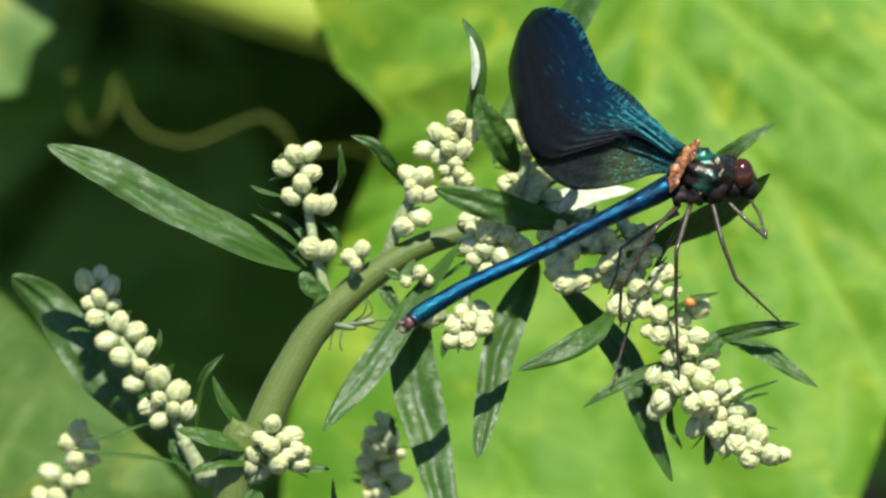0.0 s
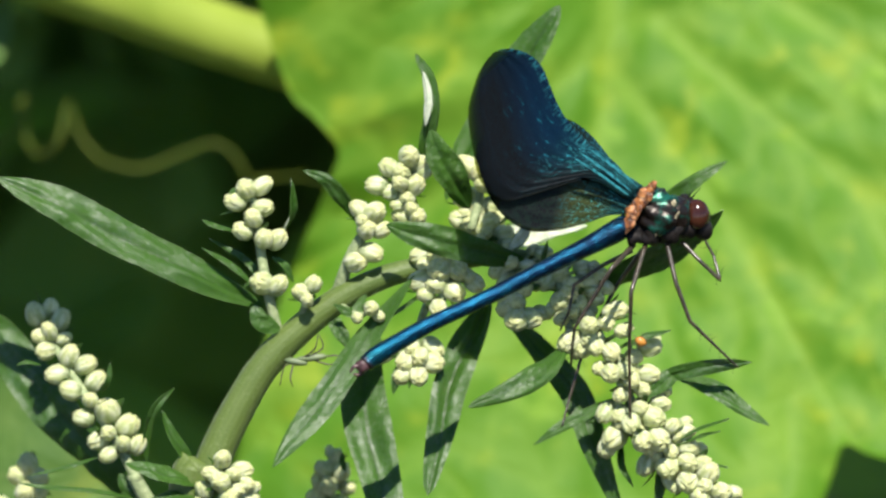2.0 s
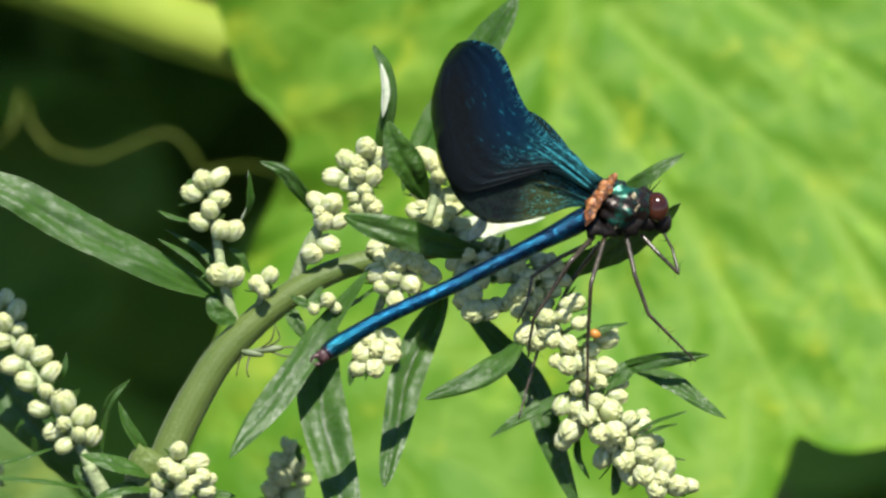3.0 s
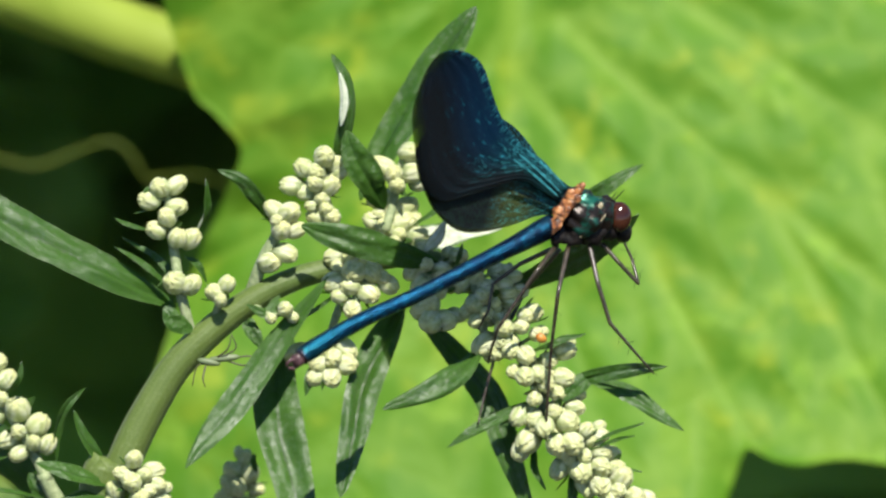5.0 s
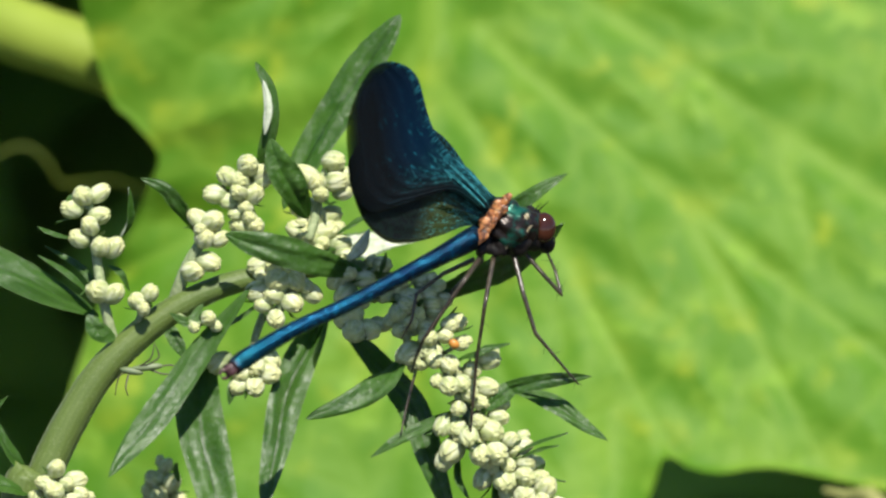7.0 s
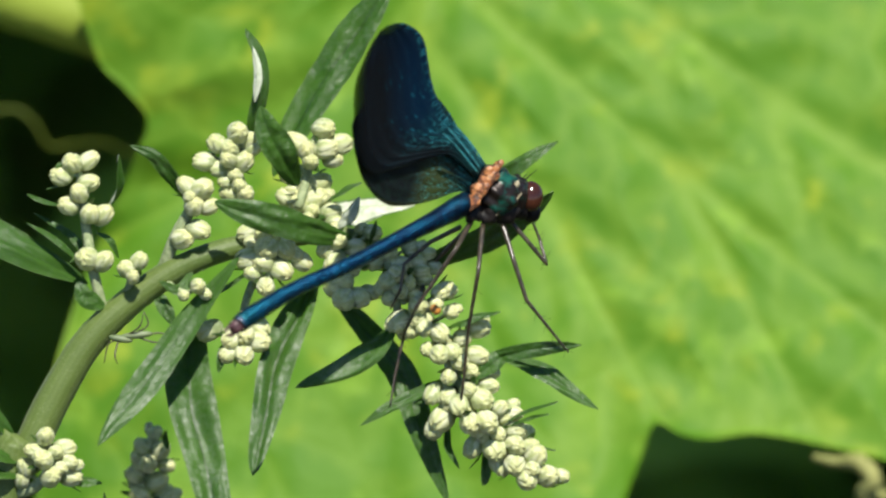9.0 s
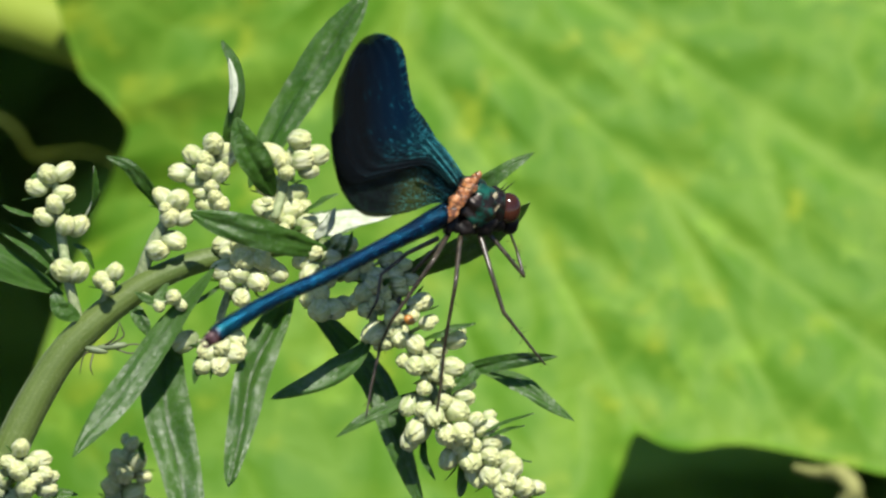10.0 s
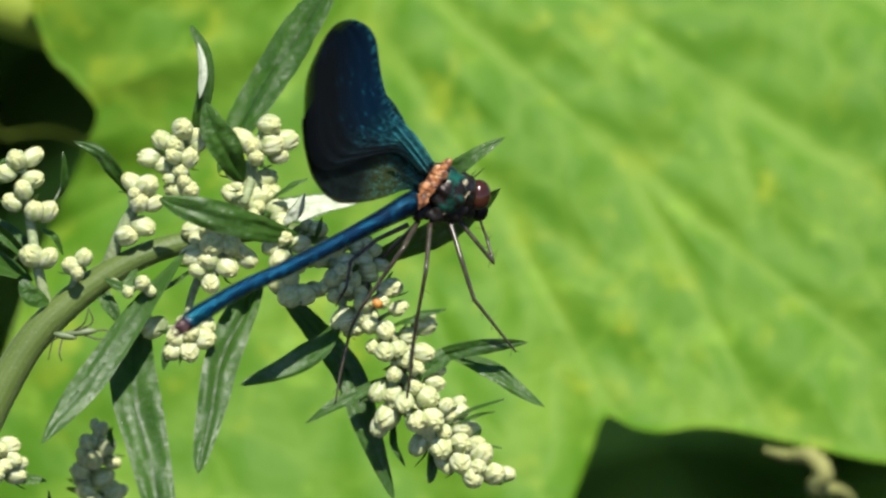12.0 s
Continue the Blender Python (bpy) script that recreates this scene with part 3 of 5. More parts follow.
# ---- ground and thicket ----
def build_ground():
    bm = bmesh.new()
    n = 60
    grid = []
    for i in range(n + 1):
        row = []
        for j in range(n + 1):
            x, y = (2 * i / n - 1), (2 * j / n - 1)
            x, y = 60 * x * abs(x) ** 2, 60 * y * abs(y) ** 2
            row.append(bm.verts.new((x, y, 0.03 * noise.noise(Vector((x * 3, y * 3, 0))))))
        grid.append(row)
    for i in range(n):
        for j in range(n):
            bm.faces.new((grid[i][j], grid[i + 1][j], grid[i + 1][j + 1], grid[i][j + 1])).smooth = True
    me = bpy.data.meshes.new("ground")
    bm.to_mesh(me)
    bm.free()
    me.materials.append(SOIL)
    tagged(new("ground", me), "dark shaded garden soil under dense foliage", "ground", kind="structure")


def build_thicket():
    rnd = random.Random(4)
    bm = bmesh.new()
    uv = bm.loops.layers.uv.verify()
    for k in range(2400):
        u, v, d = rnd.uniform(-420, 420), rnd.uniform(-640, 170), rnd.uniform(-820, -430)
        if -110 < u < -20 and -85 < v < 0 and d > -520:
            d -= 160  # the hollow runs deeper here
        elif (-125 < u < -15 and 0 <= v < 75 or 15 < u < 130 and -120 < v < -10) and d < -490:
            d += 75  # and is filled nearer the light above
        if abs(u) > 170:
            # the clump thins and sinks towards its sides
            out = (abs(u) - 170) / 250
            v -= 190 * out * out
            d = -640 + (d + 640) * (1 - 0.65 * out) + 70 * math.sin(u * 0.03)
        at = P(u, v, d)
        nor = Vector((rnd.uniform(-.7, .7), -0.6 + rnd.uniform(-.5, .5), 0.6 + rnd.uniform(-.5, .4))).normalized()
        t = nor.orthogonal().normalized()
        t.rotate(Quaternion(nor, rnd.uniform(0, 6.28)))
        b = nor.cross(t)
        size = rnd.uniform(0.022, 0.05)
        ring = []
        for j in range(12):
            a = 2 * math.pi * j / 12
            r = size * (0.8 + 0.2 * math.cos(2 * a) + 0.10 * math.cos(5 * a + k))
            ring.append(bm.verts.new(at + t * math.cos(a) * r * 1.3 + b * math.sin(a) * r * 0.8 - nor * 0.25 * size * math.cos(a) ** 2))
        c = bm.verts.new(at + nor * 0.12 * size)
        for j in range(12):
            bm.faces.new((c, ring[j], ring[(j + 1) % 12]))
    me = bpy.data.meshes.new("thicket_foliage")
    for f in bm.faces:
        f.smooth = True
    bm.to_mesh(me)
    bm.free()
    me.materials.append(SHADE_LEAF)
    ob = new("thicket_foliage", me)
    ob.matrix_world = SPRIG
    tagged(ob, "dense dark green foliage in deep shade behind the leaf", "foliage", kind="stuff")


# ---- the squash plant behind ----
def build_squash():
    def lift(u, v):
        return (-112 - (0.26 + 0.0016 * max(0, u)) * v + 0.0055 * max(0, 12 - u) * (v + math.sqrt(v * v + 100))
                + 0.00027 * max(0, u) ** 2 - 0.003 * min(0, u) ** 2)

    base = P(8, 52, -135)
    plant = thing("squash_leaf", base, "large sunlit yellow-green squash leaf with raised veins", "leaf", "squash leaves")
    rim = [(-38.6, 47.7), (-42.6, 36.9), (-38.7, 21.7), (-35.2, 17.6), (-31.7, 12.9), (-33.5, 7.6), (-36.5, 0.9), (-39.5, -6.2), (-42.2, -14.1), (-44.9, -23.6), (-46.7, -34.5), (-45.0, -47.7), (-28.3, -62.9), (-1.9, -68.8), (20.6, -62.5), (29.9, -50.3), (34.1, -39.6), (36.6, -33.4), (38.5, -28.9), (42.0, -30.3), (46.0, -31.0), (53.2, -30.3), (64.8, -32.5), (77.7, -35.0), (94.2, -34.0), (106.7, -15.5), (110.8, 19.1), (102.5, 60.0), (75.0, 89.3), (42.1, 93.1), (17.4, 69.5), (7.7, 67.5), (-3.5, 73.3), (-26.1, 62.7)]
    hub = (8.0, 50.0)
    veins = [((8.0, 49.8), (6.6, 34.8)), ((6.6, 34.8), (1.3, -40.2)), ((-6.6, 48.1), (13.1, 30.9)), ((13.1, 30.9), (36.8, 10.3)), ((36.8, 10.3), (77.1, -22.0)), ((8.0, 49.8), (31.3, 33.2)), ((31.3, 33.2), (55.0, 16.7)), ((55.0, 16.7), (100.0, -12.6)), ((6.2, 24.6), (23.4, 1.7)), ((23.4, 1.7), (40.0, -29.1)), ((17.1, 50.6), (56.5, 38.0)), ((56.5, 38.0), (103.9, 19.0)), ((6.5, 30.1), (-12.9, 8.8)), ((-12.9, 8.8), (-35.8, -3.1)), ((3.6, -6.2), (-17.7, -36.2)), ((8.0, 49.8), (-27.9, 30.1)), ((5.2, 8.8), (17.1, -20.4)), ((42.3, 5.6), (61.3, -31.5)), ((55.0, 16.7), (61.3, -9.4))]
    broad_leaf(plant, hub, rim, lift, veins, SQUASH, bulge=1.5)
    bm = bmesh.new()
    tube(bm, [P(8, 50, -126), P(10, 58, -160), P(4, 20, -330), P(0, -300, -380), P(0, -720, -380)], (2.2, 3, 4, 5, 6), n=26)
    part("petiole", bm, PETIOLE, plant)


def build_stalk():
    stalk = thing("squash_stalk", P(-52.21, 29.73, -150), "thick pale yellow-green hairy squash stalk in the sun", "stalk")
    bm = bmesh.new()
    tube(bm, [P(-124.84, 63.18, -170), P(-89.26, 45.62, -150), P(-63.44, 35.33, -134), P(-50.96, 30.41, -128), P(-38.77, 26.12, -125), P(-28.64, 21.12, -134), P(-19.24, -5.07, -190), P(-16.14, -136.71, -210), P(-20.24, -1044.58, -240)],
         (7.4, 5.9, 5.0, 4.7, 4.6, 4.6, 4.7, 5, 6), n=60, sides=14, wobble=0.02)
    part("stalk", bm, PETIOLE, stalk)
    bm = bmesh.new()
    for k in range(160):
        s = random.random()
        at = P(-84, 40.5, -147).lerp(P(-39, 26.5, -126), s)
        a = random.uniform(0, 6.28)
        way = Vector((0.3 * math.cos(a), math.cos(a), math.sin(a))).normalized()
        tube(bm, [at + way * 0.0041, at + way * 0.0049, at + way * 0.0058], (0.06, 0.04, 0.015), n=2, sides=4)
    tagged(part("hairs", bm, PETIOLE, stalk, "short pale hairs"), kind="stuff")


def build_tendril():
    t = thing("tendril", P(-42.21, 10.82, -181), "curly coiled yellow-green squash tendril", "tendril")
    bm = bmesh.new()
    tube(bm, [P(-107.24, 21.96, -184), P(-98.38, 18.05, -181), P(-91.06, 16.69, -176), P(-86.45, 15.94, -172), P(-83.40, 17.24, -170), P(-82.58, 21.88, -174), P(-82.64, 22.07, -182), P(-82.99, 16.82, -184), P(-80.24, 13.84, -178), P(-76.93, 15.79, -173), P(-75.92, 21.08, -176), P(-75.82, 21.24, -183), P(-74.63, 16.82, -184), P(-71.22, 12.88, -182)],
         (0.30, 0.31, 0.32, 0.32, 0.31), n=90, sides=8)
    part("coil", bm, TENDRIL, t)
    bm = bmesh.new()
    tube(bm, [P(-71.22, 12.88, -182), P(-65.19, 11.67, -181), P(-59.23, 13.79, -181), P(-54.13, 15.42, -181), P(-50.72, 13.20, -181), P(-48.64, 9.80, -182), P(-45.01, 10.19, -186), P(-39.45, 9.95, -196), P(-29.49, 4.13, -210)],
         (0.31, 0.31, 0.30, 0.26), n=50, sides=8)
    part("loose_end", bm, TENDRIL, t)


def build_side_leaves():
    low = thing("squash_leaf", P(-75.08, -35.01, -48), "dull mid-green squash leaf below the flowering sprig", "leaf", "squash leaves")
    rim = [(-83.9, -7.9), (-79.1, -10.5), (-75.1, -14.9), (-69.9, -20.4), (-64.5, -25.9), (-57.5, -33.5), (-54.2, -38.7), (-53.1, -49.7), (-61.2, -64.3), (-86.8, -71.6), (-110.2, -60.6), (-117.6, -35.0), (-103.6, -13.8)]
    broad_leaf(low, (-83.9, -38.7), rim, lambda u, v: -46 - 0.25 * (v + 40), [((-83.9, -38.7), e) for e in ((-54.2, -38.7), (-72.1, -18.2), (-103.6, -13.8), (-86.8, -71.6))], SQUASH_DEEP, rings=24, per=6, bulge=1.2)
    bm = bmesh.new()
    tube(bm, [P(-83.7, -38.6, -46), P(-88.7, -55.4, -80), P(-86.4, -289.0, -120), P(-89.3, -916.3, -150)], (1.6, 2.0, 3.0, 4.0), n=20)
    part("petiole", bm, PETIOLE, low)

    top = thing("squash_leaf", P(-87.69, 35.57, -150), "pale sunlit squash leaf at the end of a stalk", "leaf", "squash leaves")
    rim = [(-91.8, 18.3), (-86.9, 19.1), (-85.2, 24.9), (-82.3, 28.2), (-81.9, 35.6), (-86.9, 48.7), (-101.7, 57.8), (-123.9, 51.2), (-128.9, 30.6), (-110.8, 20.8)]
    broad_leaf(top, (-101.7, 37.2), rim, lambda u, v: -150 - 0.2 * (v - 30), [((-101.7, 37.2), e) for e in ((-86.9, 19.1), (-81.9, 35.6), (-123.9, 51.2))], SQUASH_GREY, rings=20, per=6, bulge=1.0)
    bm = bmesh.new()
    tube(bm, [P(-101.8, 37.3, -151), P(-105.3, 34.8, -175), P(-118.3, 6.4, -220), P(-130.1, -998.4, -280)], (1.6, 2, 3, 4), n=20)
    part("petiole", bm, PETIOLE, top)

    # unseen squash leaves, added higher up only to keep the hollow in shade
    for k, (u, v, d, size, turn) in enumerate(((-140, 170, -325, 152, 0.2), (60, 185, -340, 150, 1.3), (210, 172, -420, 140, 2.2), (-60, 215, -520, 170, 3.0), (-260, 190, -520, 150, 4.1), (170, 225, -620, 170, 5.0))):
        roof = thing("squash_leaf", P(u, v, d), "unseen squash leaf added overhead to shade the hollow", "leaf", "squash leaves")
        bm = bmesh.new()
        uv = bm.loops.layers.uv.verify()
        rows = []
        for i in range(15):
            s = i / 14
            row = []
            for j in range(60):
                a = 2 * math.pi * j / 60
                r = size * s * (0.86 + 0.10 * math.cos(5 * (a - turn)) + 0.03 * math.cos(17 * a)) * (1 - 0.25 * math.exp(-((math.cos(a - turn) + 1) * 6)))
                h = -0.0011 * r * r + 2.5 * math.cos(5 * (a - turn)) * s + 5 * noise.noise(Vector((u + r * math.cos(a), v + r * math.sin(a), k)) * 0.02)
                row.append(bm.verts.new(P(u + r * math.cos(a), v + h + 0.25 * r * math.sin(a), d - r * math.sin(a))))
            rows.append(row)
        for i in range(14):
            for j in range(60):
                bm.faces.new((rows[i][j], rows[i + 1][j], rows[i + 1][(j + 1) % 60], rows[i][(j + 1) % 60]))
        bmesh.ops.remove_doubles(bm, verts=bm.verts, dist=1e-6)
        part("blade", bm, SQUASH, roof)
        bm = bmesh.new()
        tube(bm, [P(u, v, d), P(u + 8, v - 12, d - 60), P(u + 14, v - 50, d - 260), P(u + 20, v - 160, d - 420), P(u + 20, -620 - v, d - 440)], (2, 2.4, 3, 3.5, 5), n=30)
        part("petiole", bm, PETIOLE, roof)

    dry = thing("withered_tendril", P(67.06, -36.37, -98), "withered yellow-brown curled tendril in shade", "tendril")
    bm = bmesh.new()
    tube(bm, [P(59.93, -33.18, -96), P(63.10, -34.00, -97), P(66.05, -33.92, -95), P(67.91, -36.20, -94), P(66.90, -38.45, -96), P(70.25, -38.90, -99), P(72.83, -42.00, -102), P(75.69, -58.00, -108), P(77.48, -90.15, -115), P(79.19, -212.51, -130), P(85.31, -913.91, -190)],
         (0.45, 0.9, 1.25, 1.2, 1.0, 0.7, 0.5, 0.35, 0.3, 0.4), n=110, sides=10, wobble=0.22)
    part("coil", bm, WITHERED, dry)


# ---- the flowering mugwort ----
def build_mugwort():
    plant = thing("mugwort", P(-60, -690, -20), "flowering mugwort stem with silvery green leaves and cream buds", "plant", "mugwort stems")
    bm = bmesh.new()
    tube(bm, [P(-62, -700, -24), P(-66, -400, -20), P(-58, -140, -8), P(-46.07, -37.52, 0), P(-43.03, -30.27, 0), P(-40.07, -23.59, 0), P(-35.86, -16.34, 0), P(-31.17, -11.45, 0), P(-26.21, -7.72, 0), P(-21.31, -5.24, 0), P(-16.50, -3.87, -1), P(-9.96, -2.83, -2), P(-3.73, -2.56, -2), P(1.10, -4.42, -1)],
         (4.5, 4.0, 3.1, 2.3, 2.15, 2.1, 1.95, 1.8, 1.62, 1.45, 1.35, 1.1, 0.9, 0.7), n=130, sides=20, wobble=0.018)
    stem = part("stem", bm, STEM, plant)
    bm = bmesh.new()
    line = [Vector(q) for q in spline([P(-58, -140, -8), P(-46.07, -37.52, 0), P(-43.03, -30.27, 0), P(-40.07, -23.59, 0), P(-35.86, -16.34, 0), P(-31.17, -11.45, 0), P(-26.21, -7.72, 0), P(-21.31, -5.24, 0), P(-16.50, -3.87, -1)], 80)][10:71]
    for k in range(1100):
        i = random.randrange(60)
        along = (line[i + 1] - line[i]).normalized()
        way = along.orthogonal().normalized()
        way.rotate(Quaternion(along, random.uniform(0, 6.28)))
        thick = float(np.interp(i, [0, 10, 20, 30, 40, 50, 60], [2.3, 2.15, 2.1, 1.95, 1.8, 1.62, 1.45])) * 0.001
        root = line[i].lerp(line[i + 1], random.random()) + way * thick * 0.96
        way = (way + along * random.uniform(-0.5, 0.8)).normalized()
        tube(bm, [root, root + way * random.uniform(0.00015, 0.00032)], (0.022, 0.008), n=1, sides=3)
    tagged(part("hairs", bm, SHOOT, stem, "fine pale hairs"), kind="stuff")

    # leaves of the upper stem: base to tip, width
    leaf(plant, [P(-35.47, -8.57, -2), P(-42.77, -4.70, 1), P(-52.28, 0.15, 3), P(-60.44, 4.55, 4), P(-67.60, 7.75, 3)], 5.3, (0.17, -0.88, 0.44), teeth=0.02, peak=0.55, blunt=0.6, fold=0.1)
    leaf(plant, [P(-16.76, -4.74, 3), P(-22.24, -11.95, 3.5), P(-26.98, -18.76, 5.5), P(-30.97, -23.80, 8.5), P(-33.80, -27.81, 10.8)], 3.8, (-0.14, -0.92, 0.32), fold=0.10, peak=0.5, groove=0.06)
    leaf(plant, [P(-21.71, -11.68, -2), P(-23.25, -17.23, -2.5), P(-22.67, -24.05, 0.6), P(-20.72, -31.49, 4), P(-18.01, -42.22, 8.5)], 5.7, (0.02, -0.92, 0.36), fold=0.36, peak=0.5, blunt=0.45, groove=0.13)
    leaf(plant, [P(-7.76, -7.56, -4), P(-9.97, -12.39, -3), P(-12.49, -17.87, -0.4), P(-13.68, -23.99, 2.4), P(-15.27, -31.57, 5.5)], 4.3, (0.02, -0.92, 0.36), fold=0.36, peak=0.5, blunt=0.5, groove=0.13)
    leaf(plant, [P(1.93, -13.15, 2), P(-0.62, -16.20, 7), P(-4.36, -18.46, 10), P(-10.08, -20.78, 11)], 3.0, (-0.30, -0.88, -0.12), fold=0.0, curl=0.22, blunt=0.6)
    leaf(plant, [P(-5.82, -9.62, -3), P(-1.32, -14.53, -5), P(2.85, -19.74, -2), P(5.28, -27.03, -1), P(8.41, -35.03, -2)], 3.9, (0.2, -0.9, 0.40), fold=0.2, blunt=0.55)
    leaf(plant, [P(8.33, -19.90, 1), P(4.53, -21.71, 3), P(1.10, -23.39, 4), P(-2.33, -25.59, 4)], 1.6, (-0.4, -0.85, 0.0))
    leaf(plant, [P(11.42, -18.16, 2), P(15.51, -16.95, 4), P(20.28, -16.10, 5), P(24.39, -15.76, 5)], 2.0, (-0.5, -0.8, -0.2), fold=0.2)
    leaf(plant, [P(15.66, -16.56, 3), P(13.77, -17.88, 4), P(11.02, -20.25, 4.2)], 2.2, (-0.55, -0.75, -0.3))
    leaf(plant, [P(13.84, -17.01, 1), P(18.98, -18.64, 2), P(22.74, -21.09, 3), P(26.45, -23.56, 3)], 2.4, (0.14, -0.9, 0.42), fold=0.2)
    leaf(plant, [P(7.63, -14.01, 3), P(10.69, -12.81, 5), P(14.46, -11.72, 5)], 1.9, (0, -0.5, 0.85))
    leaf(plant, [P(13.83, -25.73, 2), P(17.56, -23.94, 4), P(21.51, -22.54, 5)], 1.0, (0, -0.5, 0.85))
    leaf(plant, [P(14.17, -26.21, 2), P(17.56, -24.84, 4), P(20.44, -24.08, 4)], 0.8, (0, -0.5, 0.85))
    leaf(plant, [P(17.27, -28.96, 2), P(19.30, -28.30, 3), P(21.36, -28.51, 3)], 0.7, (0, -0.5, 0.85))
    leaf(plant, [P(8.34, -25.10, 0), P(8.33, -28.17, 1), P(9.71, -30.92, 1)], 1.0, (0.3, -0.9, 0.3))
    leaf(plant, [P(12.83, -28.21, 0), P(12.95, -31.61, 1), P(12.54, -32.99, 1)], 1.3, (0.3, -0.9, 0.3))
    leaf(plant, [P(10.49, -0.97, -6), P(13.97, 3.20, -6), P(17.40, 6.31, -4), P(21.77, 8.94, -4)], 2.4, (0.1, -0.90, 0.40), fold=0.16)
    leaf(plant, [P(3.53, -7.19, -2), P(8.01, -5.11, -1), P(13.86, -2.55, 0), P(17.98, 0.21, 1), P(21.05, 2.75, 2)], 4.0, (0.2, -0.75, -0.6), fold=0.15, peak=0.5)
    leaf(plant, [P(-13.03, 4.51, -4), P(-10.41, 10.34, -5), P(-5.70, 18.00, -6), P(-1.53, 24.26, -6), P(1.25, 28.42, -6)], 5.2, (-0.62, -0.75, -0.2), fold=0.15, peak=0.5, blunt=0.6)
    curl = leaf(plant, [P(-16.02, 7.66, -1), P(-15.01, 11.43, 1), P(-14.17, 15.55, 2), P(-14.58, 19.33, 2), P(-16.30, 22.36, 2)], 2.1, (0.45, -0.85, 0.25), fold=-0.25, peak=0.4, blunt=0.45, name="curled_leaf", label="curled leaf showing its white underside")
    bm = bmesh.new()
    blade(bm, [P(-15.18, 13.47, 2.9), P(-14.91, 15.52, 3.1), P(-14.84, 17.58, 3.1), P(-15.39, 20.13, 2.9)], 1.15, (0.3, 0.8, -0.5), fold=0.2, peak=0.5, blunt=0.6, plain_rim=True)
    part("rolled_margin", bm, (LEAF, FELT), curl, "white felted rolled margin")
    leaf(plant, [P(-9.93, 3.38, 0), P(-11.61, 6.59, 3), P(-13.31, 9.67, 4), P(-14.54, 12.97, 4)], 3.8, (-0.20, -0.85, 0.45), fold=0.25, blunt=0.6)
    leaf(plant, [P(-3.17, -3.24, 1), P(-8.50, -1.99, 5), P(-13.94, -0.48, 7), P(-19.96, 1.44, 7)], 3.8, (-0.1, -0.9, -0.02), fold=0.0, curl=0.10, peak=0.55, blunt=0.55)
    leaf(plant, [P(-23.62, 1.45, -1), P(-25.41, 4.55, 1), P(-27.45, 6.95, 2), P(-30.33, 8.25, 2)], 2.0, (-0.4, -0.85, 0.1))
    leaf(plant, [P(-7.95, -1.10, -3), P(-5.05, -0.20, -6), P(-1.47, 0.70, -7), P(4.39, 1.10, -7)], 4.6, (-0.1, 0.72, -0.70), fold=0.25, name="turned_leaf", label="turned leaf showing its white underside")
    leaf(plant, [P(-5.79, -2.00, 0), P(-3.71, -0.28, 2), P(-2.48, 2.13, 2)], 1.6, (-0.3, 0.8, -0.5), name="turned_leaf", label="small leaf showing its pale underside")
    leaf(plant, [P(-6.50, 1.45, -2), P(-4.42, 2.83, -1), P(-2.21, 3.87, -1)], 1.2, (0, -0.6, 0.8))
    leaf(plant, [P(-1.31, -4.06, 1), P(-0.83, -2.34, 2), P(-0.41, -0.76, 2)], 0.9, (0.6, -0.7, 0.4))
    leaf(plant, [P(-32.96, 0.62, 0), P(-31.71, 3.16, 2), P(-31.60, 7.08, 3)], 1.5, (0.7, -0.6, 0.3), fold=0.5)
    leaf(plant, [P(-38.55, 0.90, 0), P(-40.91, 1.45, 1), P(-42.84, 2.34, 1)], 1.0, (0, -0.6, 0.8))
    leaf(plant, [P(-36.00, -6.28, 0), P(-39.19, -3.37, 1), P(-42.84, -1.10, 1)], 1.1, (0, -0.6, 0.8))
    leaf(plant, [P(-35.15, -6.15, -1), P(-37.56, -2.69, -1), P(-42.05, 0.07, -1)], 1.3, (0, -0.6, 0.8))
    leaf(plant, [P(-31.70, -5.46, -1), P(-32.69, -3.38, 0), P(-34.34, -2.28, 0)], 1.3, (0, -0.6, 0.8))
    leaf(plant, [P(-21.68, -10.98, -1), P(-18.53, -8.88, 1), P(-15.68, -6.95, 2)], 1.1, (0, -0.6, 0.8))
    leaf(plant, [P(-27.52, -9.24, 0), P(-26.10, -11.30, 1), P(-24.93, -13.71, 1)], 1.9, (0, -0.9, 0.3))
    leaf(plant, [P(-33.34, -11.30, 1), P(-35.49, -10.25, 2), P(-36.59, -8.32, 2)], 2.3, (0, -0.9, 0.3), blunt=0.4, name="stipule")
    leaf(plant, [P(-22.66, -6.82, 1), P(-24.35, -9.22, 2), P(-26.72, -8.17, 3)], 1.4, (0, -0.9, 0.3))
    leaf(plant, [P(-18.21, -15.10, 0), P(-19.08, -17.15, 1), P(-19.56, -19.35, 1)], 1.3, (0, -0.9, 0.3))
    # leaves about the lower cluster
    leaf(plant, [P(-43.40, -30.20, 2), P(-46.38, -28.95, 4), P(-49.06, -28.23, 5), P(-52.28, -27.34, 5)], 3.0, (0, -0.7, 0.7))
    leaf(plant, [P(-42.96, -30.14, 0), P(-45.18, -26.65, 1), P(-46.84, -23.87, 2), P(-47.81, -20.98, 2)], 1.7, (0.5, -0.8, 0.4), fold=0.5)
    leaf(plant, [P(-43.40, -31.78, 2), P(-46.72, -31.49, 4), P(-50.84, -32.86, 4)], 2.6, (0, -0.6, 0.8))
    leaf(plant, [P(-38.29, -32.85, 1), P(-35.84, -32.47, 2), P(-33.57, -32.67, 2)], 1.7, (0, -0.7, 0.7))
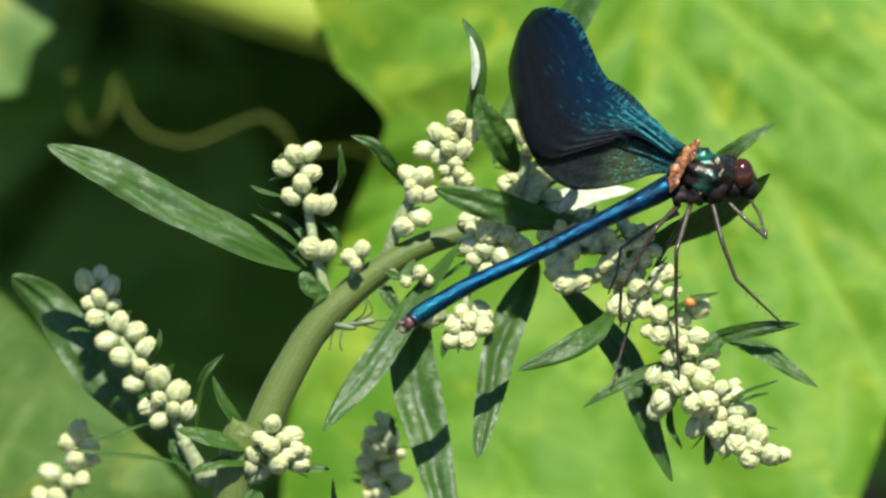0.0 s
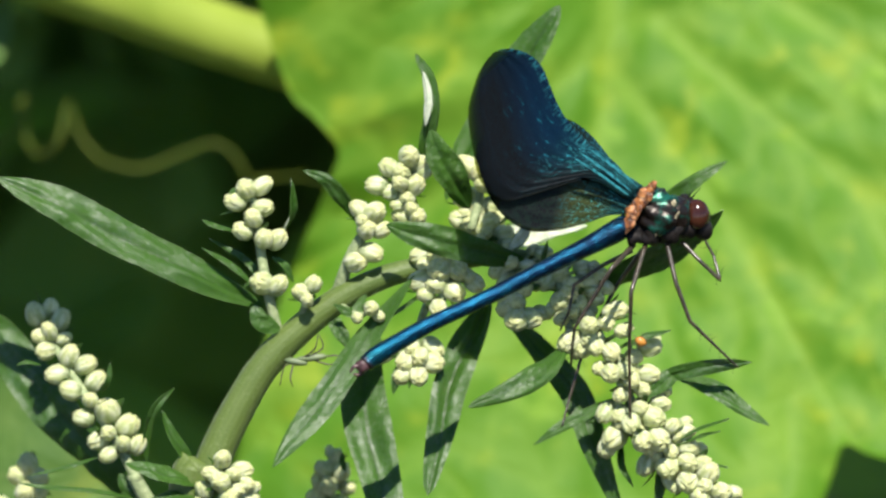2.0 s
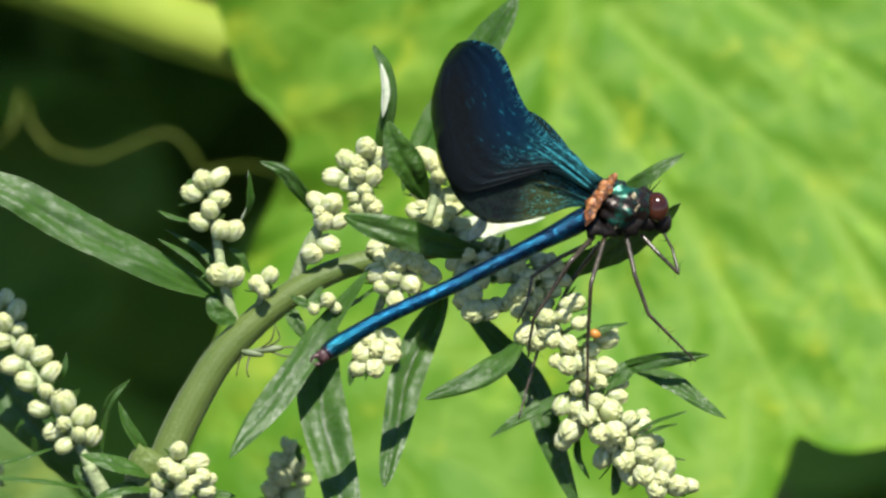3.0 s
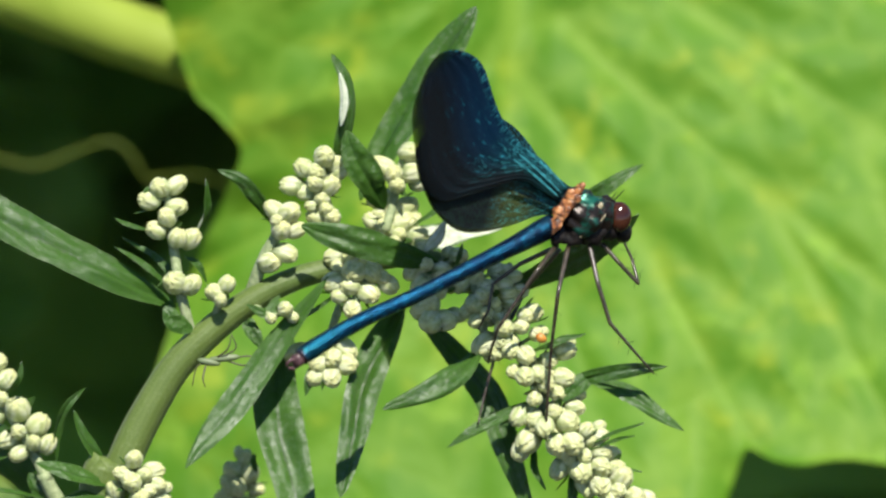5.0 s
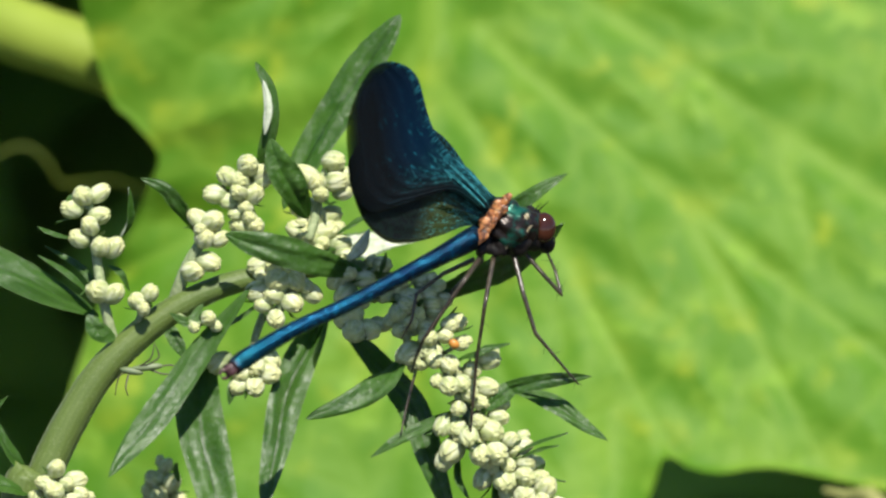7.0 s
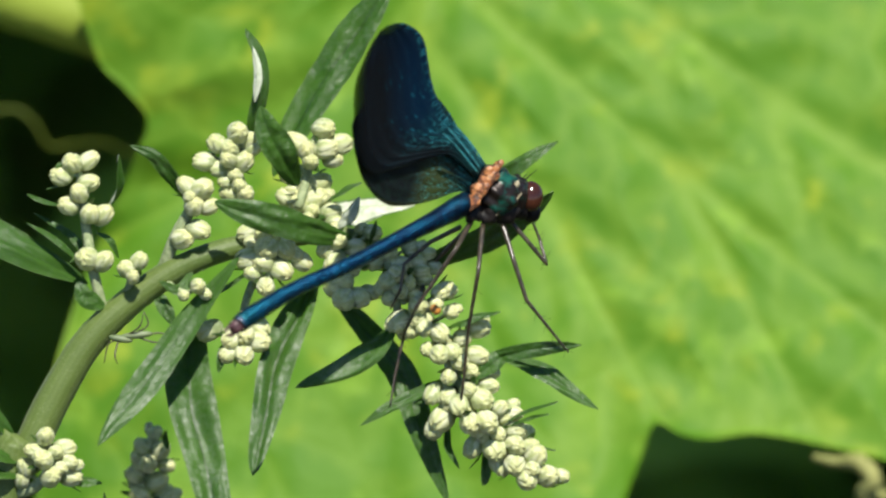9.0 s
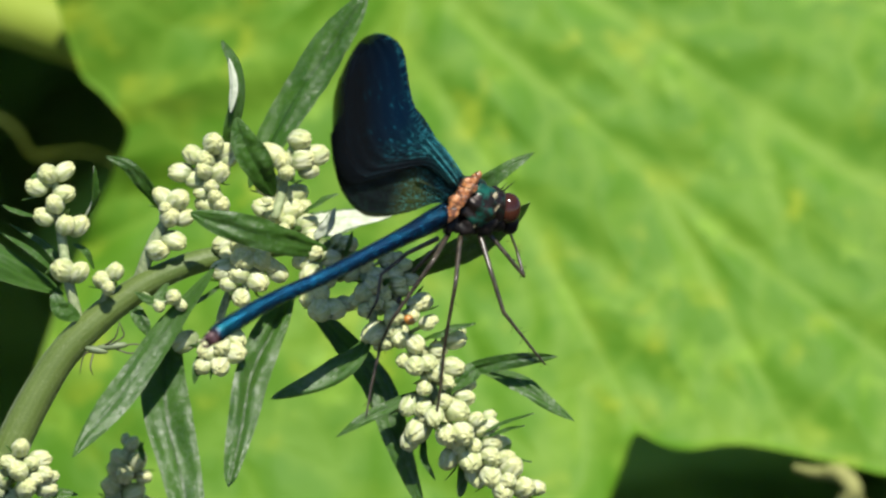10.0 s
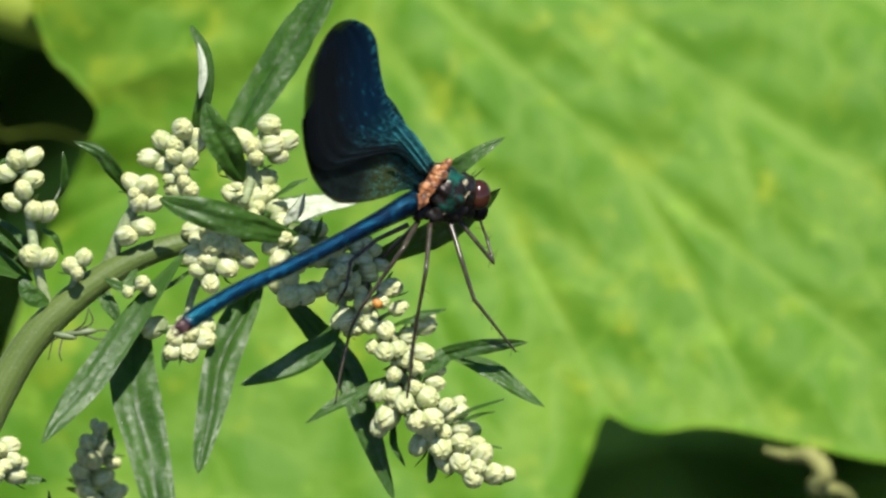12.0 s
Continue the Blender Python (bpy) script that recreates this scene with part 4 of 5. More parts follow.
    leaf(plant, [P(-42.43, -34.92, 1), P(-43.27, -37.63, 2), P(-42.72, -41.75, 2)], 3.4, (0.2, -0.9, 0.3))
    leaf(plant, [P(-32.57, -40.59, -2), P(-33.26, -37.13, -2), P(-33.46, -34.02, -2)], 0.9, (0.5, -0.8, 0.4))
    leaf(plant, [P(-25.68, -28.87, -3), P(-26.10, -27.62, -3), P(-26.03, -26.45, -3)], 0.9, (0.5, -0.8, 0.4))

    # the flower heads, shoot by shoot
    flower_shoot(plant, [P(-33.24, -13.17, 0), P(-34.85, -6.47, 1), P(-35.95, 0.76, 1), P(-36.64, 6.27, 1)], [(-37.31, 6.14, 1.24), (-35.31, 6.41, 1.03), (-38.76, 4.48, 1.10), (-35.31, 3.66, 1.17), (-36.55, 2.48, 1.03), (-37.86, 0.90, 1.10), (-35.10, 0.00, 1.17), (-33.59, -0.14, 1.17), (-35.59, -5.45, 1.31), (-33.52, -5.79, 1.17)], 0.7)
    flower_shoot(plant, [P(-31.00, -11.81, -1), P(-30.44, -8.88, 1), P(-29.51, -6.47, 2)], [(-30.76, -6.69, 1.03), (-29.10, -5.66, 0.97), (-29.93, -7.65, 0.83)])
    flower_shoot(plant, [P(-26.86, -8.22, -1), P(-24.73, -2.69, 1), P(-22.84, 0.76, 2), P(-22.15, 3.85, 2)], [(-23.38, 3.31, 1.17), (-21.52, 2.97, 1.24), (-22.48, 0.97, 1.17), (-23.93, -3.10, 1.24), (-21.93, -2.00, 1.17), (-20.69, 0.90, 1.03), (-23.03, 2.00, 0.83)], 0.8)
    flower_shoot(plant, [P(-15.47, 0.07, -1), P(-16.83, 3.52, 0), P(-18.18, 7.65, 1), P(-17.84, 10.06, 1)], [(-19.79, 8.48, 1.17), (-18.21, 7.93, 1.17), (-17.31, 9.86, 1.24), (-15.93, 8.90, 1.03), (-21.31, 6.28, 1.17), (-19.59, 5.45, 1.03), (-16.62, 6.41, 1.24), (-18.41, 6.62, 0.97), (-18.21, 2.48, 1.10), (-16.28, 2.48, 1.10), (-17.10, 3.38, 0.90), (-15.31, 8.00, 0.83), (-17.65, 4.76, 0.97), (-17.52, 1.10, 0.83), (-18.76, 3.86, 0.76)], 0.7)
    flower_shoot(plant, [P(-9.96, 0.76, -2), P(-8.93, 4.22, -3), P(-8.45, 7.68, -3), P(-7.20, 10.80, -3)], [(-9.93, 8.48, 1.17), (-8.83, 7.65, 1.10), (-6.83, 10.41, 1.24), (-6.48, 8.00, 1.17), (-8.41, 6.41, 1.03), (-4.76, 8.48, 1.24), (-5.66, 6.62, 0.97), (-10.76, 9.38, 0.69)], 0.6)
    flower_shoot(plant, [P(-9.25, -2.69, -1), P(-8.94, 0.76, -4), P(-8.97, 3.89, -6)], [(-10.07, 4.76, 1.24), (-8.90, 3.38, 1.31), (-7.31, 3.86, 1.17), (-11.45, 1.93, 0.97), (-9.93, 1.10, 1.10), (-7.72, 1.79, 1.31), (-6.00, 0.21, 1.17), (-5.24, -1.17, 0.97), (-11.31, 4.55, 0.83), (-6.48, 2.14, 0.90), (-8.90, -0.76, 0.97), (-10.48, 2.83, 0.90), (-8.21, 0.34, 0.90), (-9.38, 2.14, 0.97)], 0.7)
    flower_shoot(plant, [P(-12.67, -2.69, 1), P(-12.66, -4.75, 2), P(-13.34, -7.50, 2), P(-13.89, -9.22, 2)], [(-15.93, -2.34, 1.10), (-13.86, -2.28, 1.24), (-15.93, -5.45, 1.31), (-13.65, -4.07, 1.38), (-11.52, -4.07, 1.24), (-14.07, -5.93, 1.24), (-11.86, -6.90, 1.31), (-9.38, -5.79, 1.17), (-13.86, -8.90, 1.10), (-15.45, -3.52, 0.90), (-10.21, -4.90, 0.90), (-12.69, -2.83, 0.97), (-15.45, -7.17, 0.90)], 0.7)
    flower_shoot(plant, [P(-6.48, -2.69, 0), P(-4.75, -5.10, 1), P(-3.85, -8.19, 2), P(-3.71, -11.28, 2)], [(-5.10, -3.24, 1.24), (-3.03, -4.07, 1.24), (-6.62, -4.28, 1.17), (-5.66, -6.00, 1.24), (-1.52, -5.45, 1.24), (-4.28, -8.07, 1.31), (-4.28, -10.28, 1.52), (-2.48, -10.14, 1.38), (-5.45, -8.76, 1.03), (-0.83, -2.21, 0.97), (-3.38, -6.48, 1.17), (-5.79, -7.38, 0.97)], 0.8, fill=0.8, size=0.90)
    flower_shoot(plant, [P(-0.28, -3.72, 0), P(1.10, -6.13, 1), P(1.93, -8.87, 2), P(2.13, -12.31, 2)], [(-0.62, -5.79, 1.17), (1.10, -4.76, 1.17), (2.83, -6.14, 1.10), (4.55, -5.79, 1.10), (0.97, -8.07, 1.24), (3.17, -8.34, 1.17), (5.38, -7.86, 1.03), (1.10, -10.28, 1.03), (4.21, -9.93, 0.97), (6.62, -6.48, 0.90), (5.93, -4.76, 0.90), (3.86, -4.07, 1.03), (2.14, -7.17, 1.17), (5.10, -6.83, 0.90), (2.48, -9.45, 1.03), (0.14, -9.03, 0.97)], 0.8, fill=0.7, size=0.88)
    flower_shoot(plant, [P(1.10, -4.42, -1), P(3.86, -8.90, 0), P(6.61, -14.39, 1), P(9.02, -19.22, 1), P(11.09, -24.04, 1), P(14.88, -28.17, 1), P(19.01, -31.96, 1)],
                [(8.34, -9.24, 1.08), (4.69, -11.10, 1.10), (6.69, -10.97, 0.90), (8.69, -11.86, 0.90), (2.14, -13.17, 1.38), (3.79, -14.14, 1.03), (5.38, -13.86, 1.10), (7.31, -14.41, 1.17), (12.00, -13.79, 1.24), (7.17, -17.03, 1.24), (8.83, -16.69, 1.03), (11.86, -17.17, 1.17), (11.10, -18.96, 1.03), (13.24, -20.83, 1.03), (6.55, -21.86, 1.17), (8.21, -22.21, 1.03), (10.76, -21.31, 1.03), (12.48, -22.48, 1.38), (9.59, -23.24, 1.10), (7.45, -24.90, 1.52), (10.97, -25.38, 1.24), (13.10, -25.24, 1.31), (14.62, -23.52, 0.90), (7.31, -9.59, 0.97), (10.07, -15.10, 1.03), (9.72, -17.86, 1.03), (8.34, -19.79, 0.97), (13.86, -19.24, 0.76), (4.55, -12.90, 0.97)], 0.8, depth=2.2, spread=1.9, fill=0.75, size=0.98)
    flower_shoot(plant, [P(13.15, -25.76, 1), P(14.88, -27.83, 1), P(17.63, -30.58, 1), P(19.70, -32.65, 1)],
                [(16.28, -24.14, 1.03), (16.55, -26.14, 1.17), (11.38, -28.28, 1.24), (14.00, -28.55, 1.45), (16.55, -28.07, 1.24), (19.03, -29.31, 1.38), (14.41, -26.76, 0.90), (17.86, -32.21, 1.24), (20.48, -31.79, 1.38), (16.41, -30.41, 1.31), (18.21, -28.21, 1.03), (18.55, -30.96, 0.97), (12.69, -26.96, 0.90), (15.24, -24.76, 0.90)], 0.6, depth=1.0, spread=1.8, fill=0.65, size=0.98)
    flower_shoot(plant, [P(-12.74, -3.25, -3), P(-15.37, -8.24, -3), P(-16.64, -12.36, -1), P(-16.62, -16.62, 0)], [(-17.79, -15.31, 1.24), (-16.28, -14.83, 1.17), (-14.55, -15.59, 1.17), (-18.34, -17.10, 1.10), (-16.41, -17.17, 1.24), (-20.76, -14.28, 1.17), (-17.17, -13.72, 0.97), (-14.62, -13.72, 1.17)])
    flower_shoot(plant, [P(-26.10, -8.20, 1), P(-23.66, -9.56, 2), P(-22.12, -9.00, 3)], [(-22.00, -8.76, 0.90), (-23.72, -9.93, 0.69), (-21.10, -9.72, 0.69)], 0.4)
    flower_shoot(plant, [P(-45.45, -34.14, 0), P(-42.03, -33.36, 2), P(-40.05, -31.05, 3), P(-39.91, -27.96, 3)], [(-40.41, -27.03, 1.10), (-38.00, -28.41, 1.10), (-40.76, -29.79, 1.31), (-37.65, -30.14, 1.03), (-42.83, -30.83, 0.97), (-39.72, -31.86, 1.24), (-37.31, -31.86, 1.10), (-43.31, -32.34, 0.90), (-39.10, -28.90, 0.90), (-41.79, -28.76, 0.97), (-38.69, -30.83, 0.90), (-36.62, -30.48, 0.76)], 0.8, spread=2.2)
    flower_shoot(plant, [P(-27.10, -43.10, -23), P(-28.90, -36.00, -23), P(-28.48, -28.83, -21)], [(-27.78, -27.42, 0.87), (-29.50, -29.15, 1.05), (-27.09, -29.49, 1.12), (-28.81, -31.22, 1.12), (-30.53, -32.73, 1.12), (-27.64, -33.42, 1.24), (-29.84, -35.01, 1.17), (-26.60, -35.35, 1.12), (-28.60, -36.73, 1.17), (-30.19, -30.53, 0.80), (-26.40, -31.56, 0.87)], fill=0.9)


def build_side_sprig():
    s = thing("mugwort", P(-75, -690, -30), "lower mugwort side stem with cream flower buds", "plant", "mugwort stems")
    bm = bmesh.new()
    tube(bm, [P(-75, -700, -34), P(-72, -300, -26), P(-63, -110, -12), P(-47.76, -40.00, -4), P(-49.57, -33.72, -3), P(-51.93, -28.83, -2)], (3, 2.6, 2, 1.3, 1.1, 0.8), n=40, sides=12)
    part("stem", bm, SHOOT, s)
    flower_shoot(s, [P(-51.23, -29.87, -2), P(-54.42, -24.02, -3), P(-58.87, -17.88, -6), P(-63.88, -10.31, -10.5)],
                [(-64.55, -9.10, 1.24), (-62.69, -8.28, 1.03), (-61.31, -9.86, 1.17), (-62.69, -11.17, 1.03), (-63.86, -11.86, 0.97), (-63.17, -13.72, 1.17), (-60.07, -14.28, 1.17), (-58.00, -15.45, 1.17), (-61.58, -16.69, 1.17), (-56.62, -17.45, 1.17), (-59.86, -18.55, 1.17), (-57.31, -19.79, 0.97), (-55.10, -21.03, 1.38), (-58.14, -22.00, 1.03), (-52.48, -22.90, 1.38), (-56.14, -24.76, 1.17), (-54.96, -23.79, 0.97), (-51.24, -25.31, 1.10), (-54.89, -26.55, 0.97), (-53.03, -25.17, 0.90), (-60.89, -12.21, 0.90)], 0.7, spread=2.0)
    leaf(s, [P(-49.70, -33.94, -5), P(-56.58, -27.35, -9), P(-63.96, -19.45, -14), P(-69.85, -12.12, -17), P(-74.33, -8.24, -16)], 6.0, (0.55, -0.5, -0.65), fold=0.05, blunt=0.5, teeth=0.02, groove=0.04)
    leaf(s, [P(-51.37, -31.94, -2), P(-56.62, -30.83, 0), P(-62.74, -30.24, 1), P(-65.50, -29.75, 1)], 1.2, (0, -0.5, 0.85))
    leaf(s, [P(-50.20, -27.45, -2), P(-50.13, -23.96, -1), P(-49.03, -20.83, 0), P(-46.48, -18.28, 0)], 1.4, (0.6, -0.7, 0.3), fold=0.5)
    leaf(s, [P(-56.00, -26.72, -1), P(-60.07, -27.93, 0), P(-64.55, -28.90, 0)], 1.0, (0, -0.5, 0.85))
    leaf(s, [P(-55.93, -19.10, 0), P(-54.62, -17.36, 1), P(-54.20, -15.15, 1)], 1.0, (0.6, -0.7, 0.3))
    leaf(s, [P(-62.83, -15.31, 0), P(-64.47, -14.95, 1), P(-65.84, -15.29, 1)], 0.7, (0, -0.7, 0.7))
    leaf(s, [P(-49.22, -35.10, -3), P(-51.99, -30.95, -3), P(-53.72, -28.87, -3)], 2.8, (-0.3, -0.9, 0.3))

    low = thing("mugwort", P(-95, -690, -20), "lowest mugwort side stem with shaded buds", "plant", "mugwort stems")
    bm = bmesh.new()
    tube(bm, [P(-97, -700, -30), P(-94, -300, -26), P(-80, -80, -26), P(-69.67, -41.61, -25), P(-69.23, -37.27, -24)], (2.6, 2.2, 1.6, 0.9, 0.7), n=40, sides=10)
    part("stem", bm, SHOOT, low)
    flower_shoot(low, [P(-69.23, -37.63, -24), P(-67.80, -33.70, -24), P(-66.37, -27.62, -24)], [(-67.07, -28.13, 1.36), (-68.29, -29.71, 1.22), (-65.85, -29.99, 1.29), (-67.29, -31.72, 1.29), (-70.66, -33.44, 1.15), (-68.51, -34.60, 1.01), (-66.57, -34.30, 1.07), (-71.88, -36.46, 1.22), (-69.95, -36.74, 1.22), (-65.63, -31.72, 0.94)], 0.6)


# ---- the damselfly ----
def wing(parent, base, fwd, prof, lean, name, label):
    """A wing blade: base point, far end (u, v in mm from the base), profile rows (share, upper mm, lower mm), lean = depth per mm right and up."""
    ax = Vector((fwd[0], fwd[1]))
    length = ax.length
    ax.normalize()
    up = Vector((ax.y, -ax.x))
    bm = bmesh.new()
    uv = bm.loops.layers.uv.verify()
    n, across = 30, 24
    rows = spline(prof, n)
    grid = []
    for s, hi, lo in rows:
        row = []
        for j in range(across + 1):
            c = j / across
            w = lo + (hi - lo) * c
            q = ax * length * s + up * w
            ripple = 0.10 * math.cos(c * math.pi * 14) * min(1, s * 4) + 0.25 * math.sin(s * 5 + c * 3)
            row.append((bm.verts.new(base + P(q.x, q.y, lean[0] * q.x + lean[1] * q.y + ripple)), (c, max(0.0, min(1.0, s)))))
        grid.append(row)
    for i in range(n):
        for j in range(across):
            quad = (grid[i][j], grid[i][j + 1], grid[i + 1][j + 1], grid[i + 1][j])
            f = bm.faces.new([w for w, _ in quad])
            for lp, (w, t) in zip(f.loops, quad):
                lp[uv].uv = t
    bmesh.ops.remove_doubles(bm, verts=bm.verts, dist=1e-7)
    bmesh.ops.solidify(bm, geom=list(bm.faces), thickness=0.00006)
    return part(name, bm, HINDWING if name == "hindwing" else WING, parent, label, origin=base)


LEGS = []


def limb(parent, path, radii, label="", stands=True):
    bm = bmesh.new()
    tube(bm, path, [r * 0.64 for r in radii], n=8 * (len(path) - 1), sides=8, straight=True)
    leg = part("leg", bm, LEG, parent, label, origin=path[0])
    LEGS.append((leg, Vector(path[0]), Vector(path[-1]), stands))
    bm = bmesh.new()
    pts = [Vector(q) for q in spline(path, 30)]
    for i in range(9, 28):
        tan = (pts[i + 1] - pts[i]).normalized()
        way = tan.orthogonal()
        way.rotate(Quaternion(tan, random.uniform(0, 6.28)))
        way = (way + tan * 0.8).normalized()
        tube(bm, [pts[i], pts[i] + way * 0.0006, pts[i] + way * 0.0012], (0.035, 0.025, 0.01), n=2, sides=4)
    tagged(part("bristles", bm, BLACK, leg), kind="stuff")
    return leg


def build_damselfly():
    fly = thing("damselfly", COLLAR, "metallic blue damselfly with dark blue wings half raised", "insect")
    bm = bmesh.new()
    path = [P(10.63, 1.57, 9), P(7.89, 0.00, 10.4), P(1.08, -3.52, 14.6), P(-5.66, -6.94, 18.2), P(-12.33, -9.99, 21.6), P(-17.63, -13.09, 24.6), P(-19.47, -14.40, 25.6)]
    tube(bm, path, [1.35, 1.40, 1.12, 0.98, 0.94, 0.95, 1.04, 1.14, 1.0], n=60, sides=18)
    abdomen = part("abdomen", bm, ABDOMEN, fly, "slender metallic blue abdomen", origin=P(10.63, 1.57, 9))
    bm = bmesh.new()
    blob(bm, P(-19.80, -14.73, 25.8), (0.85, 0.75, 0.75), lump=0.5)
    tube(bm, [P(-19.86, -14.60, 26), P(-20.78, -14.72, 26.4), P(-21.18, -15.38, 26.5)], (0.26, 0.22, 0.1), n=6, sides=6)
    tube(bm, [P(-19.61, -15.14, 25.4), P(-20.40, -15.67, 25.6), P(-20.93, -15.53, 26)], (0.26, 0.22, 0.1), n=6, sides=6)
    part("tail_claspers", bm, TAIL, abdomen, "small pinkish tail claspers")

    # thorax, neck and head
    tilt = Euler((0, radians(38), radians(-18))).to_matrix()
    bm = bmesh.new()
    blob(bm, P(13.73, 2.94, 7.4), (3.5, 2.6, 2.8), tilt, 36, 24, 0.22)
    blob(bm, P(15.59, 2.53, 6.8), (2.3, 2.2, 2.4), tilt, 30, 20, 0.25)
    part("thorax", bm, THORAX, fly, "metallic green thorax")
    band = Euler((0, radians(-52), radians(-15))).to_matrix()
    for u, v, d, a, b in ((13.28, 4.97, 9.8, 1.1, 0.55), (12.93, 4.29, 10.3, 0.9, 0.6), (12.11, 3.60, 10.6, 1.2, 0.6), (11.70, 2.65, 10.8, 1.0, 0.65), (10.95, 1.90, 10.7, 1.3, 0.65), (10.89, 2.86, 10.4, 0.6, 0.4), (12.53, 4.77, 10.0, 0.9, 0.45)):
        bm = bmesh.new()
        blob(bm, P(u, v, d - 0.25), (a * 1.22, 0.27, b * 1.32), band, 32, 22, 0.75)
        part("wing_base", bm, RUST, fly, "rust-brown wing base")
    for u, v, d, a, b in ((16.09, 3.41, 9.0, 0.55, 1.7), (16.45, 1.95, 8.9, 0.30, 1.2), (14.04, 0.07, 9.0, 0.2, 0.6)):
        bm = bmesh.new()
        blob(bm, P(u, v, d), (a * 0.6, 0.3, b * 0.6), tilt, 14, 10, 1.0)
        part("pale_plate", bm, PALE, fly, "small pale plate on the thorax")
    bm = bmesh.new()
    blob(bm, P(11.33, 0.34, 8.2), (1.5, 1.3, 1.3), tilt, 18, 12, 0.6)
    blob(bm, P(12.97, 0.07, 7.9), (1.4, 1.4, 1.2), tilt, 18, 12, 0.6)
    blob(bm, P(15.17, 0.61, 7.2), (1.8, 1.5, 1.7), tilt, 18, 12, 0.5)
    part("underside", bm, BLACK, fly, "black underside of the thorax")
    bm = bmesh.new()
    blob(bm, P(18.12, 2.13, 3.6), (1.8, 2.2, 1.9), None, 24, 16, 0.12)
    blob(bm, P(19.07, 0.62, 4), (1.2, 1.6, 1.3), None, 14, 10, 0.08)
    blob(bm, P(17.13, 2.95, 5), (1.5, 1.4, 1.9), None, 14, 10, 0.3)
    blob(bm, P(17.19, 1.10, 5.2), (1.5, 1.4, 1.6), None, 14, 10, 0.3)
    head = part("head", bm, BLACK, fly, "black hairy head")
    bm = bmesh.new()
    blob(bm, P(18.66, 2.42, 5.9), (1.5, 1.3, 1.85), None, 24, 16)
    part("eye", bm, EYE, head, "glossy dark red compound eye")
    bm = bmesh.new()
    blob(bm, P(18.45, 2.41, 1.4), (1.3, 1.3, 1.6), None, 20, 14)
    part("eye", bm, EYE, head, "glossy dark red compound eye")
    for mid, tip in ((P(18.15, 4.59, 5.4), P(19.30, 5.68, 5.8)), (P(17.67, 4.59, 5.4), P(18.34, 5.41, 5.8))):
        bm = bmesh.new()
        tube(bm, [P(17.27, 3.77, 5), mid, tip], (0.16, 0.10, 0.03), n=6, sides=5)
        part("antenna", bm, BLACK, head)

    # legs
    limb(fly, [P(10.99, -0.96, 8), P(8.70, -4.01, 11.5), P(3.95, -10.96, 10), P(3.08, -13.60, 7), P(2.67, -15.28, 5)], (0.55, 0.45, 0.33, 0.27, 0.2))
    limb(fly, [P(12.42, -1.16, 8.2), P(11.13, -6.72, 12), P(10.29, -13.56, 9), P(9.85, -20.45, 6.5), P(9.60, -24.62, 4.4)], (0.5, 0.42, 0.32, 0.27, 0.2))
    limb(fly, [P(14.96, -0.96, 7.2), P(15.95, -5.73, 9), P(17.39, -10.44, 8.5), P(19.89, -13.33, 7), P(22.19, -15.95, 5.5), P(22.81, -16.65, 5.2)], (0.5, 0.45, 0.38, 0.3, 0.22, 0.16))
    limb(fly, [P(16.51, -0.75, 5), P(18.62, -3.22, 5.5), P(20.90, -5.69, 5), P(20.17, -2.68, 4), P(18.65, 0.62, 4.6)], (0.45, 0.4, 0.34, 0.28, 0.2), stands=False)
    limb(fly, [P(10.35, -1.44, 5), P(6.58, -3.22, 4.5), P(3.29, -5.68, 5.4), P(2.74, -8.83, 5.5), P(1.51, -11.18, 4.5)], (0.5, 0.42, 0.34, 0.27, 0.18))
    limb(fly, [P(11.39, -1.44, 4), P(7.31, -6.13, 0.5), P(3.71, -13.68, 2.2), P(2.20, -19.30, 3.2), P(1.44, -22.70, 4.3)], (0.5, 0.42, 0.32, 0.25, 0.18))

    # wings: the near pair over the far pair
    wings = []
    fore = [(0, 0.8, -0.7), (0.10, 1.3, -1.2), (0.18, 1.45, -1.9), (0.23, 1.3, -3.2), (0.27, 1.05, -5.2), (0.33, 0.75, -8.6), (0.40, 0.5, -11.6), (0.56, 1.0, -11.5), (0.70, 2.2, -9.5), (0.79, 3.0, -8.2), (0.87, 3.0, -6.6), (0.94, 2.2, -4.2), (0.98, 1.2, -2.4), (1.0, 0.0, -0.8)]
    hind = [(0, 0.9, -0.7), (0.12, 2.5, -1.45), (0.25, 5.0, -3.1), (0.44, 8.0, -4.9), (0.61, 9.4, -5.5), (0.79, 9.0, -3.9), (0.91, 6.6, -1.2), (0.97, 4.6, 0.8), (1.0, 3.0, 2.0)]
    far = [(0, 0.5, -0.7), (0.08, 0.2, -1.2), (0.16, -0.4, -2.0), (0.26, -1.1, -3.0), (0.36, -1.7, -4.2), (0.5, -2.4, -6.0), (0.7, -0.6, -6.2), (0.88, -0.4, -4.4), (0.96, -0.2, -2.6), (1.0, -0.9, -1.4)]
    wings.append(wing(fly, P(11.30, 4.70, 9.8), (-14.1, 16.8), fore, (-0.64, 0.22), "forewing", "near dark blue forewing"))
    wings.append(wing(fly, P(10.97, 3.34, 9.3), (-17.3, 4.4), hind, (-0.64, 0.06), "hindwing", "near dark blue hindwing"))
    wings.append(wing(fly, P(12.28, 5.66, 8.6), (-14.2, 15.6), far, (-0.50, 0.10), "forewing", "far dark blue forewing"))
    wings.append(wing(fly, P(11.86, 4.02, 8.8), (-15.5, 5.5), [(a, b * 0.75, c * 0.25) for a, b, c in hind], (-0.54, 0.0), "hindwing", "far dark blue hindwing"))
